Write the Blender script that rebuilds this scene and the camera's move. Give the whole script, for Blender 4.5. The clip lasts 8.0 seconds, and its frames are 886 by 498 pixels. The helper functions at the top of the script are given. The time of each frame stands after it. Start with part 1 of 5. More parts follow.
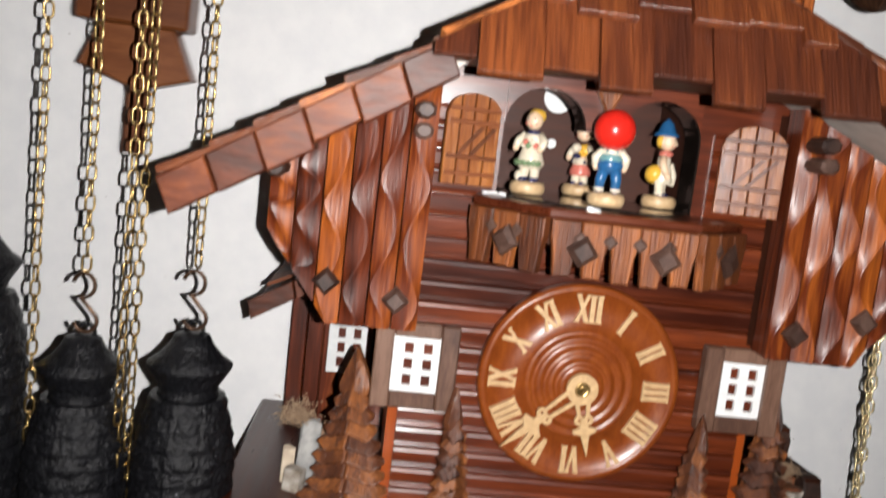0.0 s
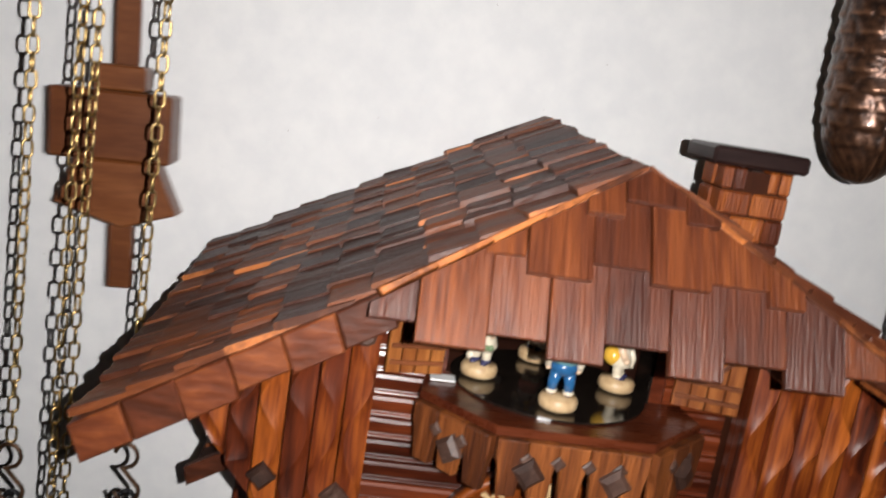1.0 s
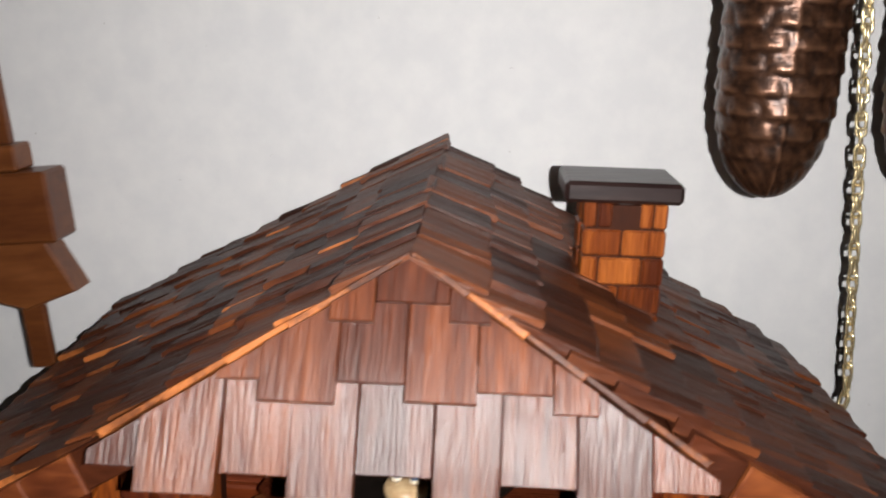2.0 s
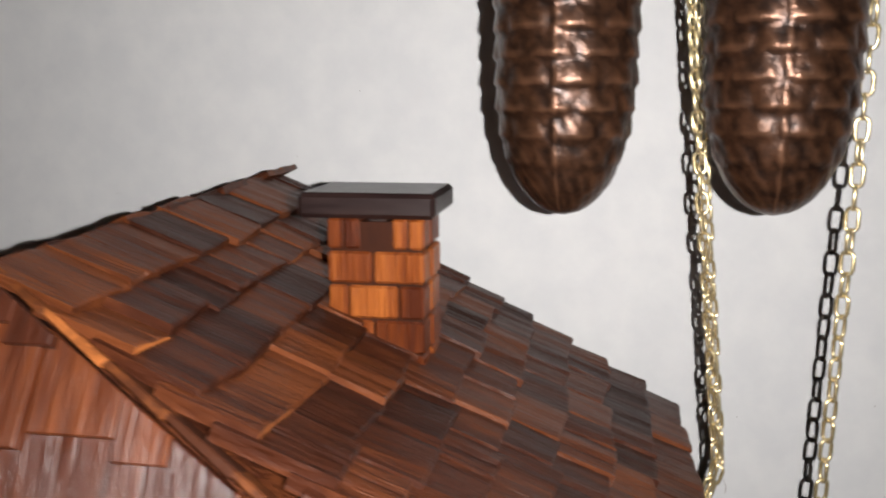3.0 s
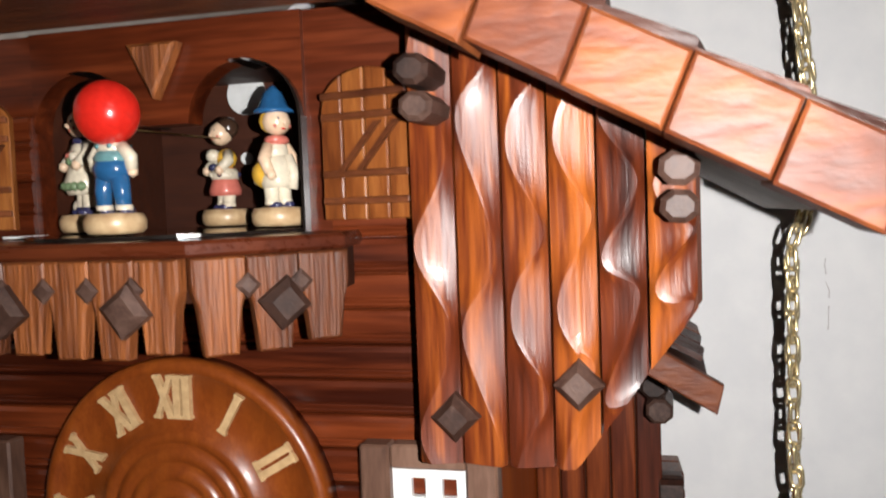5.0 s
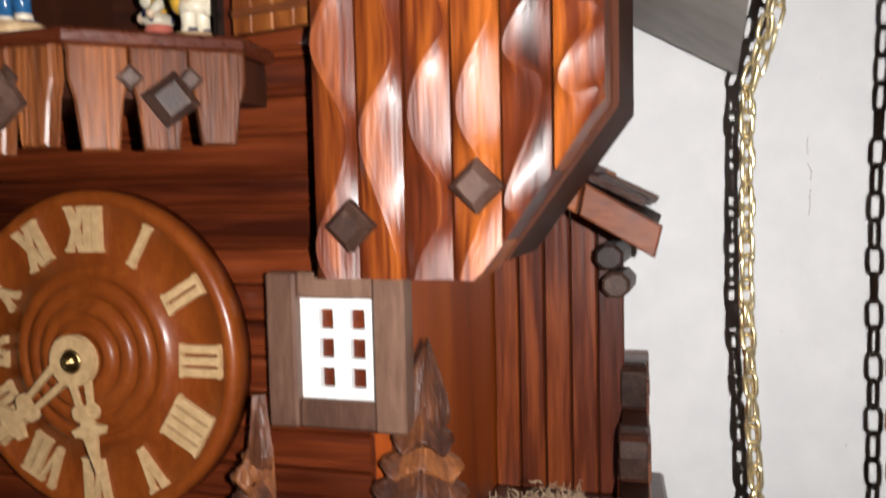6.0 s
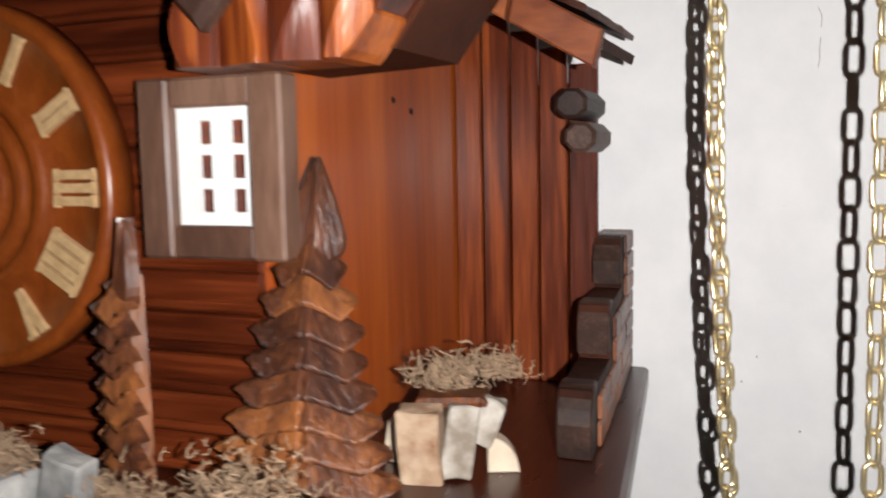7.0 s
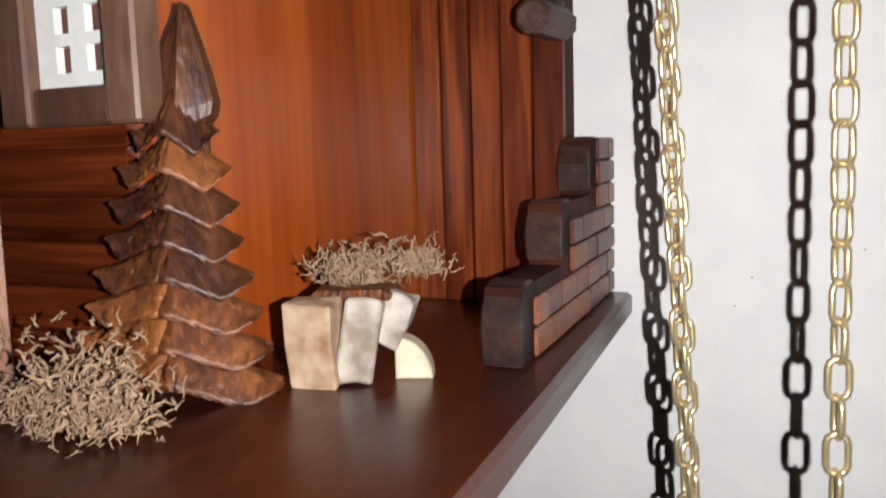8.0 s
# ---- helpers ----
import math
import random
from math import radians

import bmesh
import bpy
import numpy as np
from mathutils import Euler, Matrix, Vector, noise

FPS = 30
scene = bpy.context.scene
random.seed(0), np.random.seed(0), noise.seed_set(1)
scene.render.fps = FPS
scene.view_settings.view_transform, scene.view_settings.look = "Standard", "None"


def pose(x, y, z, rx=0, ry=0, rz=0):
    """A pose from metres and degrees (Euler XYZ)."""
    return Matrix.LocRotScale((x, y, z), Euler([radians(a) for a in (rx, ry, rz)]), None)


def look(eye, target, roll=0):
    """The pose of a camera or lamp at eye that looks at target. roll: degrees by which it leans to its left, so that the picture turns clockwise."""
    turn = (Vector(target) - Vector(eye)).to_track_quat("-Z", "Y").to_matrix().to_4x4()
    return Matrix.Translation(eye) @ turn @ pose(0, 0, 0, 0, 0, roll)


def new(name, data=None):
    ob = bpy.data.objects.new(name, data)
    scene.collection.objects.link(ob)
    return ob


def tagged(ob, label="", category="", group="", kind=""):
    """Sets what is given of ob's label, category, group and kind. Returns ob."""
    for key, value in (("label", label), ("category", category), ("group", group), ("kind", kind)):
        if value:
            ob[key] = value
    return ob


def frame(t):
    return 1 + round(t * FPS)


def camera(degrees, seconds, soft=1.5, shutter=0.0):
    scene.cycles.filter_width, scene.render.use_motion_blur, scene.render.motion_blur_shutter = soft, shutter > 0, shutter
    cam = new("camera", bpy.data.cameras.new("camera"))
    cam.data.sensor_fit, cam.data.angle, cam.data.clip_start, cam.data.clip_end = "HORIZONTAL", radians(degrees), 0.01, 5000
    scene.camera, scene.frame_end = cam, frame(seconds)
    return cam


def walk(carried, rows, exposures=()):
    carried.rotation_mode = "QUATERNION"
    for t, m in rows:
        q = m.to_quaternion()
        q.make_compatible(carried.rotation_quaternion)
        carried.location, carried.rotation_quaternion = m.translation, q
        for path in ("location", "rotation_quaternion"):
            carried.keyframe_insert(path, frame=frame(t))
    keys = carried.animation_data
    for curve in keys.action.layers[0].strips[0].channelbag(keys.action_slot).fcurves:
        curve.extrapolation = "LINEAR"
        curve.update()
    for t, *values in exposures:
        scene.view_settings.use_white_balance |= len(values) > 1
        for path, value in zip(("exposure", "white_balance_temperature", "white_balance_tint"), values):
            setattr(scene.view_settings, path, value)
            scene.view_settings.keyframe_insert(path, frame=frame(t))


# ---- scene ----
cam = camera(54.6, 8.0, soft=1.9, shutter=0.4)
PATH = [
    (0, (-0.106, -0.604, 1.718), (0.023, 1.375, 1.459), 6.6),
    (0.2, (-0.108, -0.595, 1.744), (0.041, 1.38, 1.469), 7.3),
    (0.5, (-0.111, -0.579, 1.77), (0.056, 1.391, 1.47), 8.2),
    (1, (-0.1, -0.563, 1.831), (0.074, 1.393, 1.449), 9.0),
    (1.5, (-0.051, -0.537, 1.865), (0.031, 1.399, 1.373), 6.1),
    (2, (0.022, -0.509, 1.885), (-0.065, 1.418, 1.357), 1.7),
    (2.2, (0.045, -0.498, 1.891), (-0.101, 1.423, 1.354), 0.2),
    (3.3, (0.171, -0.43, 1.831), (-0.204, 1.516, 1.566), 0.0),
    (3.5, (0.163, -0.427, 1.818), (-0.215, 1.524, 1.592), -0.2),
    (4, (0.141, -0.446, 1.788), (-0.179, 1.523, 1.654), -0.3),
    (4.2, (0.128, -0.456, 1.762), (-0.159, 1.52, 1.649), -0.9),
    (5.3, (0.168, -0.413, 1.69), (-0.385, 1.505, 1.573), -2.4),
    (5.5, (0.172, -0.412, 1.683), (-0.369, 1.509, 1.559), -2.2),
    (6, (0.19, -0.4, 1.649), (-0.422, 1.499, 1.514), -1.3),
    (6.5, (0.209, -0.371, 1.616), (-0.521, 1.483, 1.451), -2.1),
    (7, (0.22, -0.354, 1.605), (-0.54, 1.484, 1.397), -1.1),
    (7.5, (0.246, -0.31, 1.588), (-0.655, 1.464, 1.381), -1.9),
    (8, (0.244, -0.312, 1.574), (-0.654, 1.459, 1.338), -1.7),
]
EXPOSURES = [(0, 0.65), (0.5, 0.47), (1, 0.35), (1.5, 0.2), (2, -0.05), (3.5, -0.6), (4, -0.65), (5.5, -0.68), (6.5, -0.88), (7, -1.05), (7.5, -1.27), (8, -1.35)]
PATH = [(t, look(eye, target, roll)) for t, eye, target, roll in PATH]
walk(cam, PATH, EXPOSURES)

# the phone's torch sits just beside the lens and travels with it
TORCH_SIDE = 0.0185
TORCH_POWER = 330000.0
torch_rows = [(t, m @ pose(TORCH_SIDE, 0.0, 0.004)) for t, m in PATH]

world = bpy.data.worlds.new("room_world")
scene.world = world
world.use_nodes = True
world.node_tree.nodes["Background"].inputs[0].default_value = (0.9, 0.95, 1.0, 1)
world.node_tree.nodes["Background"].inputs[1].default_value = 0.05

WALL = -0.008
BASE = 1.52


# ---- materials ----
def mat_new(name):
    m = bpy.data.materials.new(name)
    m.use_nodes = True
    return m, m.node_tree.nodes, m.node_tree.links, m.node_tree.nodes["Principled BSDF"]


def ramp(nodes, stops):
    r = nodes.new("ShaderNodeValToRGB")
    e = r.color_ramp.elements
    e[0].position, e[0].color = stops[0][0], (*stops[0][1], 1)
    e[1].position, e[1].color = stops[-1][0], (*stops[-1][1], 1)
    for p, c in stops[1:-1]:
        x = e.new(p)
        x.color = (*c, 1)
    return r


def wood(name, dark, mid, light, grain=(1, 1, 0.12), size=260.0, rough=0.32, coat=0.35, bump=0.25, vary=0.35, shine=0.32, relief=0.0006):
    """Stained, lacquered wood; grain gives the stretch of the figure along each axis."""
    m, n, l, p = mat_new(name)
    tc = n.new("ShaderNodeTexCoord")
    info = n.new("ShaderNodeObjectInfo")
    add = n.new("ShaderNodeVectorMath")
    add.operation = "ADD"
    mul = n.new("ShaderNodeVectorMath")
    mul.operation = "SCALE"
    mul.inputs["Scale"].default_value = 3.7
    comb = n.new("ShaderNodeCombineXYZ")
    for i in range(3):
        l.new(info.outputs["Random"], comb.inputs[i])
    l.new(comb.outputs[0], mul.inputs[0])
    l.new(tc.outputs["Object"], add.inputs[0])
    l.new(mul.outputs[0], add.inputs[1])
    mp = n.new("ShaderNodeMapping")
    mp.inputs["Scale"].default_value = grain
    l.new(add.outputs[0], mp.inputs[0])
    fine = n.new("ShaderNodeTexNoise")
    fine.inputs["Scale"].default_value = size * 3
    fine.inputs["Detail"].default_value = 6
    broad = n.new("ShaderNodeTexNoise")
    broad.inputs["Scale"].default_value = size * 0.45
    broad.inputs["Detail"].default_value = 3
    broad.inputs["Distortion"].default_value = 1.2
    l.new(mp.outputs[0], fine.inputs[0])
    l.new(mp.outputs[0], broad.inputs[0])
    mix = n.new("ShaderNodeMath")
    mix.operation = "MULTIPLY_ADD"
    mix.inputs[1].default_value = 0.4
    l.new(fine.outputs[0], mix.inputs[0])
    half = n.new("ShaderNodeMath")
    half.operation = "MULTIPLY"
    half.inputs[1].default_value = 0.62
    l.new(broad.outputs[0], half.inputs[0])
    l.new(half.outputs[0], mix.inputs[2])
    rv = n.new("ShaderNodeMath")
    rv.operation = "MULTIPLY_ADD"
    rv.inputs[1].default_value = vary
    rv.inputs[2].default_value = -vary / 2
    l.new(info.outputs["Random"], rv.inputs[0])
    sm = n.new("ShaderNodeMath")
    sm.operation = "ADD"
    l.new(mix.outputs[0], sm.inputs[0])
    l.new(rv.outputs[0], sm.inputs[1])
    r = ramp(n, [(0.3, dark), (0.5, mid), (0.72, light)])
    l.new(sm.outputs[0], r.inputs[0])
    l.new(r.outputs[0], p.inputs["Base Color"])
    ro = n.new("ShaderNodeMath")
    ro.operation = "MULTIPLY_ADD"
    ro.inputs[1].default_value = 0.22
    ro.inputs[2].default_value = rough - 0.1
    l.new(fine.outputs[0], ro.inputs[0])
    l.new(ro.outputs[0], p.inputs["Roughness"])
    p.inputs["Coat Weight"].default_value = coat
    p.inputs["Coat Roughness"].default_value = 0.22
    p.inputs["Specular IOR Level"].default_value = shine
    b = n.new("ShaderNodeBump")
    b.inputs["Strength"].default_value = bump
    b.inputs["Distance"].default_value = relief
    l.new(fine.outputs[0], b.inputs["Height"])
    l.new(b.outputs[0], p.inputs["Normal"])
    return m


def plain(name, a, b, size=300.0, rough=0.5, metal=0.0, bump=0.1, coat=0.0, dist=0.0005):
    """A surface mottled between two colours."""
    m, n, l, p = mat_new(name)
    tc = n.new("ShaderNodeTexCoord")
    no = n.new("ShaderNodeTexNoise")
    no.inputs["Scale"].default_value = size
    no.inputs["Detail"].default_value = 5
    l.new(tc.outputs["Object"], no.inputs[0])
    r = ramp(n, [(0.35, a), (0.68, b)])
    l.new(no.outputs[0], r.inputs[0])
    l.new(r.outputs[0], p.inputs["Base Color"])
    p.inputs["Roughness"].default_value = rough
    p.inputs["Metallic"].default_value = metal
    p.inputs["Coat Weight"].default_value = coat
    bp = n.new("ShaderNodeBump")
    bp.inputs["Strength"].default_value = bump
    bp.inputs["Distance"].default_value = dist
    l.new(no.outputs[0], bp.inputs["Height"])
    l.new(bp.outputs[0], p.inputs["Normal"])
    return m


M_WALL = plain("painted_wall", (0.76, 0.76, 0.765), (0.82, 0.815, 0.81), 60, 0.75, bump=0.25, dist=0.0008)
# tone of the added unseen walls, kept dark to lower the bounced fill
M_FAR = plain("unseen_wall_paint", (0.30, 0.28, 0.25), (0.36, 0.34, 0.31), 5, 0.85)
M_CEIL = plain("ceiling_paint", (0.74, 0.74, 0.73), (0.8, 0.8, 0.79), 8, 0.8)
M_FLOOR = wood("floor_wood", (0.12, 0.06, 0.03), (0.2, 0.11, 0.05), (0.3, 0.18, 0.09), (1, 0.1, 1), 9, 0.4, 0.1)
M_LOG = wood("log_siding_wood", (0.028, 0.0044, 0.0014), (0.082, 0.0145, 0.0038), (0.17, 0.034, 0.0085), (0.07, 1, 1), 190, 0.34, 0.25, 0.2, 0.22)
M_PANEL = wood("side_panel_wood", (0.17, 0.027, 0.0045), (0.27, 0.052, 0.0075), (0.42, 0.098, 0.012), (1, 1, 0.05), 90, 0.32, 0.2, 0.1, 0.0)
M_CARVED = wood("carved_board_wood", (0.028, 0.005, 0.002), (0.110, 0.019, 0.004), (0.36, 0.090, 0.011), (1, 1, 0.07), 190, 0.41, 0.12, 0.55, 0.30, 0.42)
M_PLANK = wood("plank_wood", (0.032, 0.0052, 0.0016), (0.098, 0.0172, 0.0043), (0.25, 0.055, 0.011), (1, 1, 0.07), 190, 0.36, 0.2, 0.25, 0.2)
M_SHELL = wood("dark_shell_wood", (0.012, 0.004, 0.0022), (0.026, 0.008, 0.004), (0.05, 0.014, 0.006), (1, 1, 0.2), 180, 0.62, 0.0, shine=0.10)
M_TILE = wood("roof_shingle_wood", (0.024, 0.0062, 0.0028), (0.054, 0.0140, 0.0054), (0.135, 0.037, 0.0105), (0.12, 1, 1), 230, 0.44, 0.0, 1.0, 0.40, 0.27, 0.0012)
M_TILE_END = wood("shingle_end_grain", (0.05, 0.013, 0.004), (0.14, 0.040, 0.010), (0.38, 0.12, 0.03), (1, 1, 1), 240, 0.5, 0.0, 0.5, 0.8, 0.3)
M_GABLE = wood("gable_shingle_wood", (0.034, 0.0082, 0.0038), (0.074, 0.0172, 0.0056), (0.165, 0.043, 0.0105), (1, 0.06, 0.06), 330, 0.36, 0.0, 1.0, 0.24, 0.58, 0.0008)
M_FASCIA = wood("fascia_wood", (0.040, 0.009, 0.0026), (0.092, 0.021, 0.0062), (0.20, 0.055, 0.014), (0.10, 1, 0.30), 420, 0.48, 0.0, 0.5, 0.40, 0.30, 0.0009)
M_UNDER = plain("roof_underside_board", (0.36, 0.32, 0.28), (0.46, 0.42, 0.375), 90, 0.6)
M_DIAL = wood("dial_wood", (0.125, 0.025, 0.004), (0.170, 0.037, 0.0055), (0.225, 0.055, 0.008), (1, 1, 0.5), 330, 0.34, 0.2, 0.15, 0.0)
M_CREAM = plain("cream_plastic", (0.40, 0.255, 0.12), (0.52, 0.345, 0.175), 400, 0.5)
M_WHITE = plain("white_window_plastic", (0.66, 0.67, 0.66), (0.74, 0.75, 0.74), 200, 0.4, bump=0.03)
M_GREYWOOD = wood("weathered_frame_wood", (0.060, 0.028, 0.018), (0.105, 0.053, 0.034), (0.17, 0.094, 0.063), (1, 1, 0.2), 240, 0.5, 0.1)
M_BLOCK = wood("grey_log_end_wood", (0.016, 0.008, 0.006), (0.040, 0.019, 0.013), (0.09, 0.050, 0.037), (1, 1, 1), 260, 0.5, 0.0)
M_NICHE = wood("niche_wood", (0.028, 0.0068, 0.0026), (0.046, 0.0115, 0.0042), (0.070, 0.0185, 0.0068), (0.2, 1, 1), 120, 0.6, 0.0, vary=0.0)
M_BLACK = plain("black_lacquer", (0.008, 0.006, 0.005), (0.014, 0.010, 0.008), 120, 0.12, coat=0.5, bump=0.02)
M_PLAT = wood("balcony_wood", (0.034, 0.0065, 0.003), (0.065, 0.0135, 0.005), (0.105, 0.024, 0.008), (0.1, 1, 1), 200, 0.28, 0.3, vary=0.0)
M_TONGUE = wood("balcony_tongue_wood", (0.045, 0.012, 0.0045), (0.130, 0.036, 0.009), (0.32, 0.100, 0.024), (1, 1, 0.06), 290, 0.45, 0.1, 1.0, 0.3, 0.32, 0.001)
M_DOOR = wood("shutter_wood", (0.09, 0.022, 0.006), (0.19, 0.055, 0.012), (0.32, 0.115, 0.027), (1, 1, 0.12), 240, 0.36, 0.3, 0.5, 0.2)
M_DOORBAR = wood("shutter_bar_wood", (0.05, 0.014, 0.006), (0.10, 0.03, 0.011), (0.18, 0.055, 0.02), (0.2, 1, 1), 240, 0.35, 0.3)
M_BRICKW = wood("chimney_brick_wood", (0.07, 0.014, 0.004), (0.19, 0.043, 0.008), (0.40, 0.115, 0.022), (1, 1, 0.06), 300, 0.36, 0.0, 1.0, 0.3, 0.2, 0.0016)
M_CAP = wood("chimney_cap_wood", (0.010, 0.005, 0.005), (0.020, 0.010, 0.009), (0.040, 0.020, 0.016), (0.15, 1, 1), 160, 0.36, 0.15, 0.1)
M_BASE = wood("base_board_wood", (0.020, 0.0038, 0.0018), (0.036, 0.0072, 0.0030), (0.062, 0.013, 0.0052), (1, 0.1, 1), 110, 0.3, 0.2, 0.1, 0.0)
M_FENCE = wood("fence_brick_wood", (0.06, 0.019, 0.010), (0.12, 0.040, 0.019), (0.21, 0.078, 0.036), (1, 0.2, 1), 240, 0.42, 0.1, 0.6, 0.4)
M_TREE = wood("carved_tree_wood", (0.035, 0.012, 0.007), (0.095, 0.031, 0.013), (0.25, 0.085, 0.024), (1, 1, 0.25), 220, 0.40, 0.1, 0.7, 0.3, 0.4, 0.001)
M_PEND = wood("pendulum_wood", (0.085, 0.024, 0.007), (0.13, 0.04, 0.011), (0.19, 0.064, 0.019), (0.2, 1, 1), 120, 0.4, 0.2, 0.2, 0.2)
M_BRASS = plain("chain_brass", (0.78, 0.62, 0.33), (0.90, 0.76, 0.48), 200, 0.26, 0.85, 0.05)
M_OLDBRASS = plain("aged_chain_brass", (0.34, 0.22, 0.08), (0.52, 0.37, 0.16), 200, 0.32, 1.0, 0.05)
M_IRON = plain("black_cast_iron", (0.003, 0.003, 0.0035), (0.010, 0.010, 0.012), 430, 0.36, 0.0, 1.0, 0.0, 0.0016)
M_IRON.node_tree.nodes["Principled BSDF"].inputs["Specular IOR Level"].default_value = 0.22
M_BRONZE = plain("bronzed_iron", (0.020, 0.0095, 0.006), (0.085, 0.037, 0.019), 210, 0.34, 0.55, 0.7, 0.1, 0.0008)

M_HOOK = plain("brown_wire", (0.035, 0.018, 0.010), (0.09, 0.045, 0.022), 300, 0.4, 0.6)


def worn(m, tint, lo, hi, amount=1.0):
    """Rubs the paint through to a paler tint on the sharp edges of a mesh."""
    n, l = m.node_tree.nodes, m.node_tree.links
    p = n["Principled BSDF"]
    src = p.inputs["Base Color"].links[0].from_socket
    geo = n.new("ShaderNodeNewGeometry")
    r = n.new("ShaderNodeMapRange")
    r.inputs["From Min"].default_value, r.inputs["From Max"].default_value, r.inputs["To Max"].default_value = lo, hi, amount
    l.new(geo.outputs["Pointiness"], r.inputs["Value"])
    mx = n.new("ShaderNodeMix")
    mx.data_type = "RGBA"
    for socket in mx.inputs:
        if socket.type == "RGBA" and socket.name == "A":
            l.new(src, socket)
        if socket.type == "RGBA" and socket.name == "B":
            socket.default_value = (*tint, 1)
    l.new(r.outputs[0], mx.inputs["Factor"])
    for socket in mx.outputs:
        if socket.type == "RGBA":
            l.new(socket, p.inputs["Base Color"])


worn(M_BRONZE, (0.26, 0.122, 0.066), 0.503, 0.55, 0.6)
M_MOSS = plain("dried_moss", (0.20, 0.125, 0.075), (0.36, 0.25, 0.158), 300, 0.9, bump=0.3)


# ---- helpers for building ----
def thing(name, at, label, category, group="", kind=""):
    ob = new(name)
    ob.location = at
    ob.empty_display_size = 0.02
    return tagged(ob, label, category, group, kind)


def part(name, bm, material, parent, label="", smooth=False):
    me = bpy.data.meshes.new(name)
    bm.to_mesh(me)
    bm.free()
    return put(name, me, material, parent, label, smooth)


def put(name, me, material, parent, label="", smooth=False):
    for m in (material if isinstance(material, (list, tuple)) else [material]):
        if m and m.name not in me.materials:
            me.materials.append(m)
    if smooth:
        me.shade_smooth()
    ob = new(name, me)
    if parent is not None:
        ob.parent = parent
        if parent.type == "EMPTY":
            ob.matrix_parent_inverse = Matrix.Translation(-Vector(parent.location))
    if label:
        ob["label"] = label
    return ob


def piece(name, me, m, parent):
    """One more object on a shared mesh, at the world pose m."""
    ob = new(name, me)
    ob.parent = parent
    if parent.type == "EMPTY":
        ob.matrix_parent_inverse = Matrix.Translation(-Vector(parent.location))
    ob.matrix_basis = m
    return ob


def mesh_of(name, bm, *materials):
    me = bpy.data.meshes.new(name)
    bm.to_mesh(me)
    bm.free()
    for m in materials:
        me.materials.append(m)
    return me


def box(x0, x1, y0, y1, z0, z1, bevel=0.0, bm=None, m=None, mat=0):
    bm = bm or bmesh.new()
    geo = bmesh.ops.create_cube(bm, size=1.0)
    vs = geo["verts"]
    for v in vs:
        v.co = Vector(((x0 + x1) / 2 + v.co.x * (x1 - x0), (y0 + y1) / 2 + v.co.y * (y1 - y0), (z0 + z1) / 2 + v.co.z * (z1 - z0)))
    faces = {f for v in vs for f in v.link_faces}
    for f in faces:
        f.material_index = mat
    if bevel:
        es = list({e for v in vs for e in v.link_edges})
        out = bmesh.ops.bevel(bm, geom=es, offset=bevel, segments=1, affect="EDGES", clamp_overlap=True)
        vs = list({v for f in out["faces"] for v in f.verts})
    if m is not None:
        bmesh.ops.transform(bm, matrix=m, verts=vs)
    return bm


def prism(poly, a, b, axis="y", bm=None, bevel=0.0, mat=0):
    """A polygon of (u, v) extruded along an axis from a to b. axis y: (x, z); z: (x, y); x: (y, z)."""
    bm = bm or bmesh.new()

    def at(u, v, w):
        return {"y": (u, w, v), "z": (u, v, w), "x": (w, u, v)}[axis]

    va = [bm.verts.new(at(u, v, a)) for u, v in poly]
    vb = [bm.verts.new(at(u, v, b)) for u, v in poly]
    k = len(poly)
    fs = [bm.faces.new(va), bm.faces.new(vb[::-1])]
    for i in range(k):
        fs.append(bm.faces.new((va[i], vb[i], vb[(i + 1) % k], va[(i + 1) % k])))
    for f in fs:
        f.material_index = mat
    bmesh.ops.recalc_face_normals(bm, faces=fs)
    if bevel:
        es = [e for e in {e for f in fs[:2] for e in f.edges}]
        bmesh.ops.bevel(bm, geom=es, offset=bevel, segments=1, affect="EDGES", clamp_overlap=True)
    return bm


def lathe(profile, m=None, steps=40, bm=None, mat=0):
    """Turns (r, z) pairs about z."""
    bm = bm or bmesh.new()
    rings = []
    for r, z in profile:
        rings.append([bm.verts.new((r * math.cos(2 * math.pi * i / steps), r * math.sin(2 * math.pi * i / steps), z)) for i in range(steps)])
    fs = []
    for a, b in zip(rings, rings[1:]):
        for i in range(steps):
            fs.append(bm.faces.new((a[i], a[(i + 1) % steps], b[(i + 1) % steps], b[i])))
    fs.append(bm.faces.new(rings[0][::-1]))
    fs.append(bm.faces.new(rings[-1]))
    for f in fs:
        f.material_index = mat
    if m is not None:
        bmesh.ops.transform(bm, matrix=m, verts=[v for ring in rings for v in ring])
    return bm


def ball(c, r, sub=2, scale=(1, 1, 1), bm=None, mat=0):
    bm = bm or bmesh.new()
    g = bmesh.ops.create_icosphere(bm, subdivisions=sub, radius=r)
    for v in g["verts"]:
        v.co = Vector((c[0] + v.co.x * scale[0], c[1] + v.co.y * scale[1], c[2] + v.co.z * scale[2]))
    for f in {f for v in g["verts"] for f in v.link_faces}:
        f.material_index = mat
        f.smooth = True
    return bm


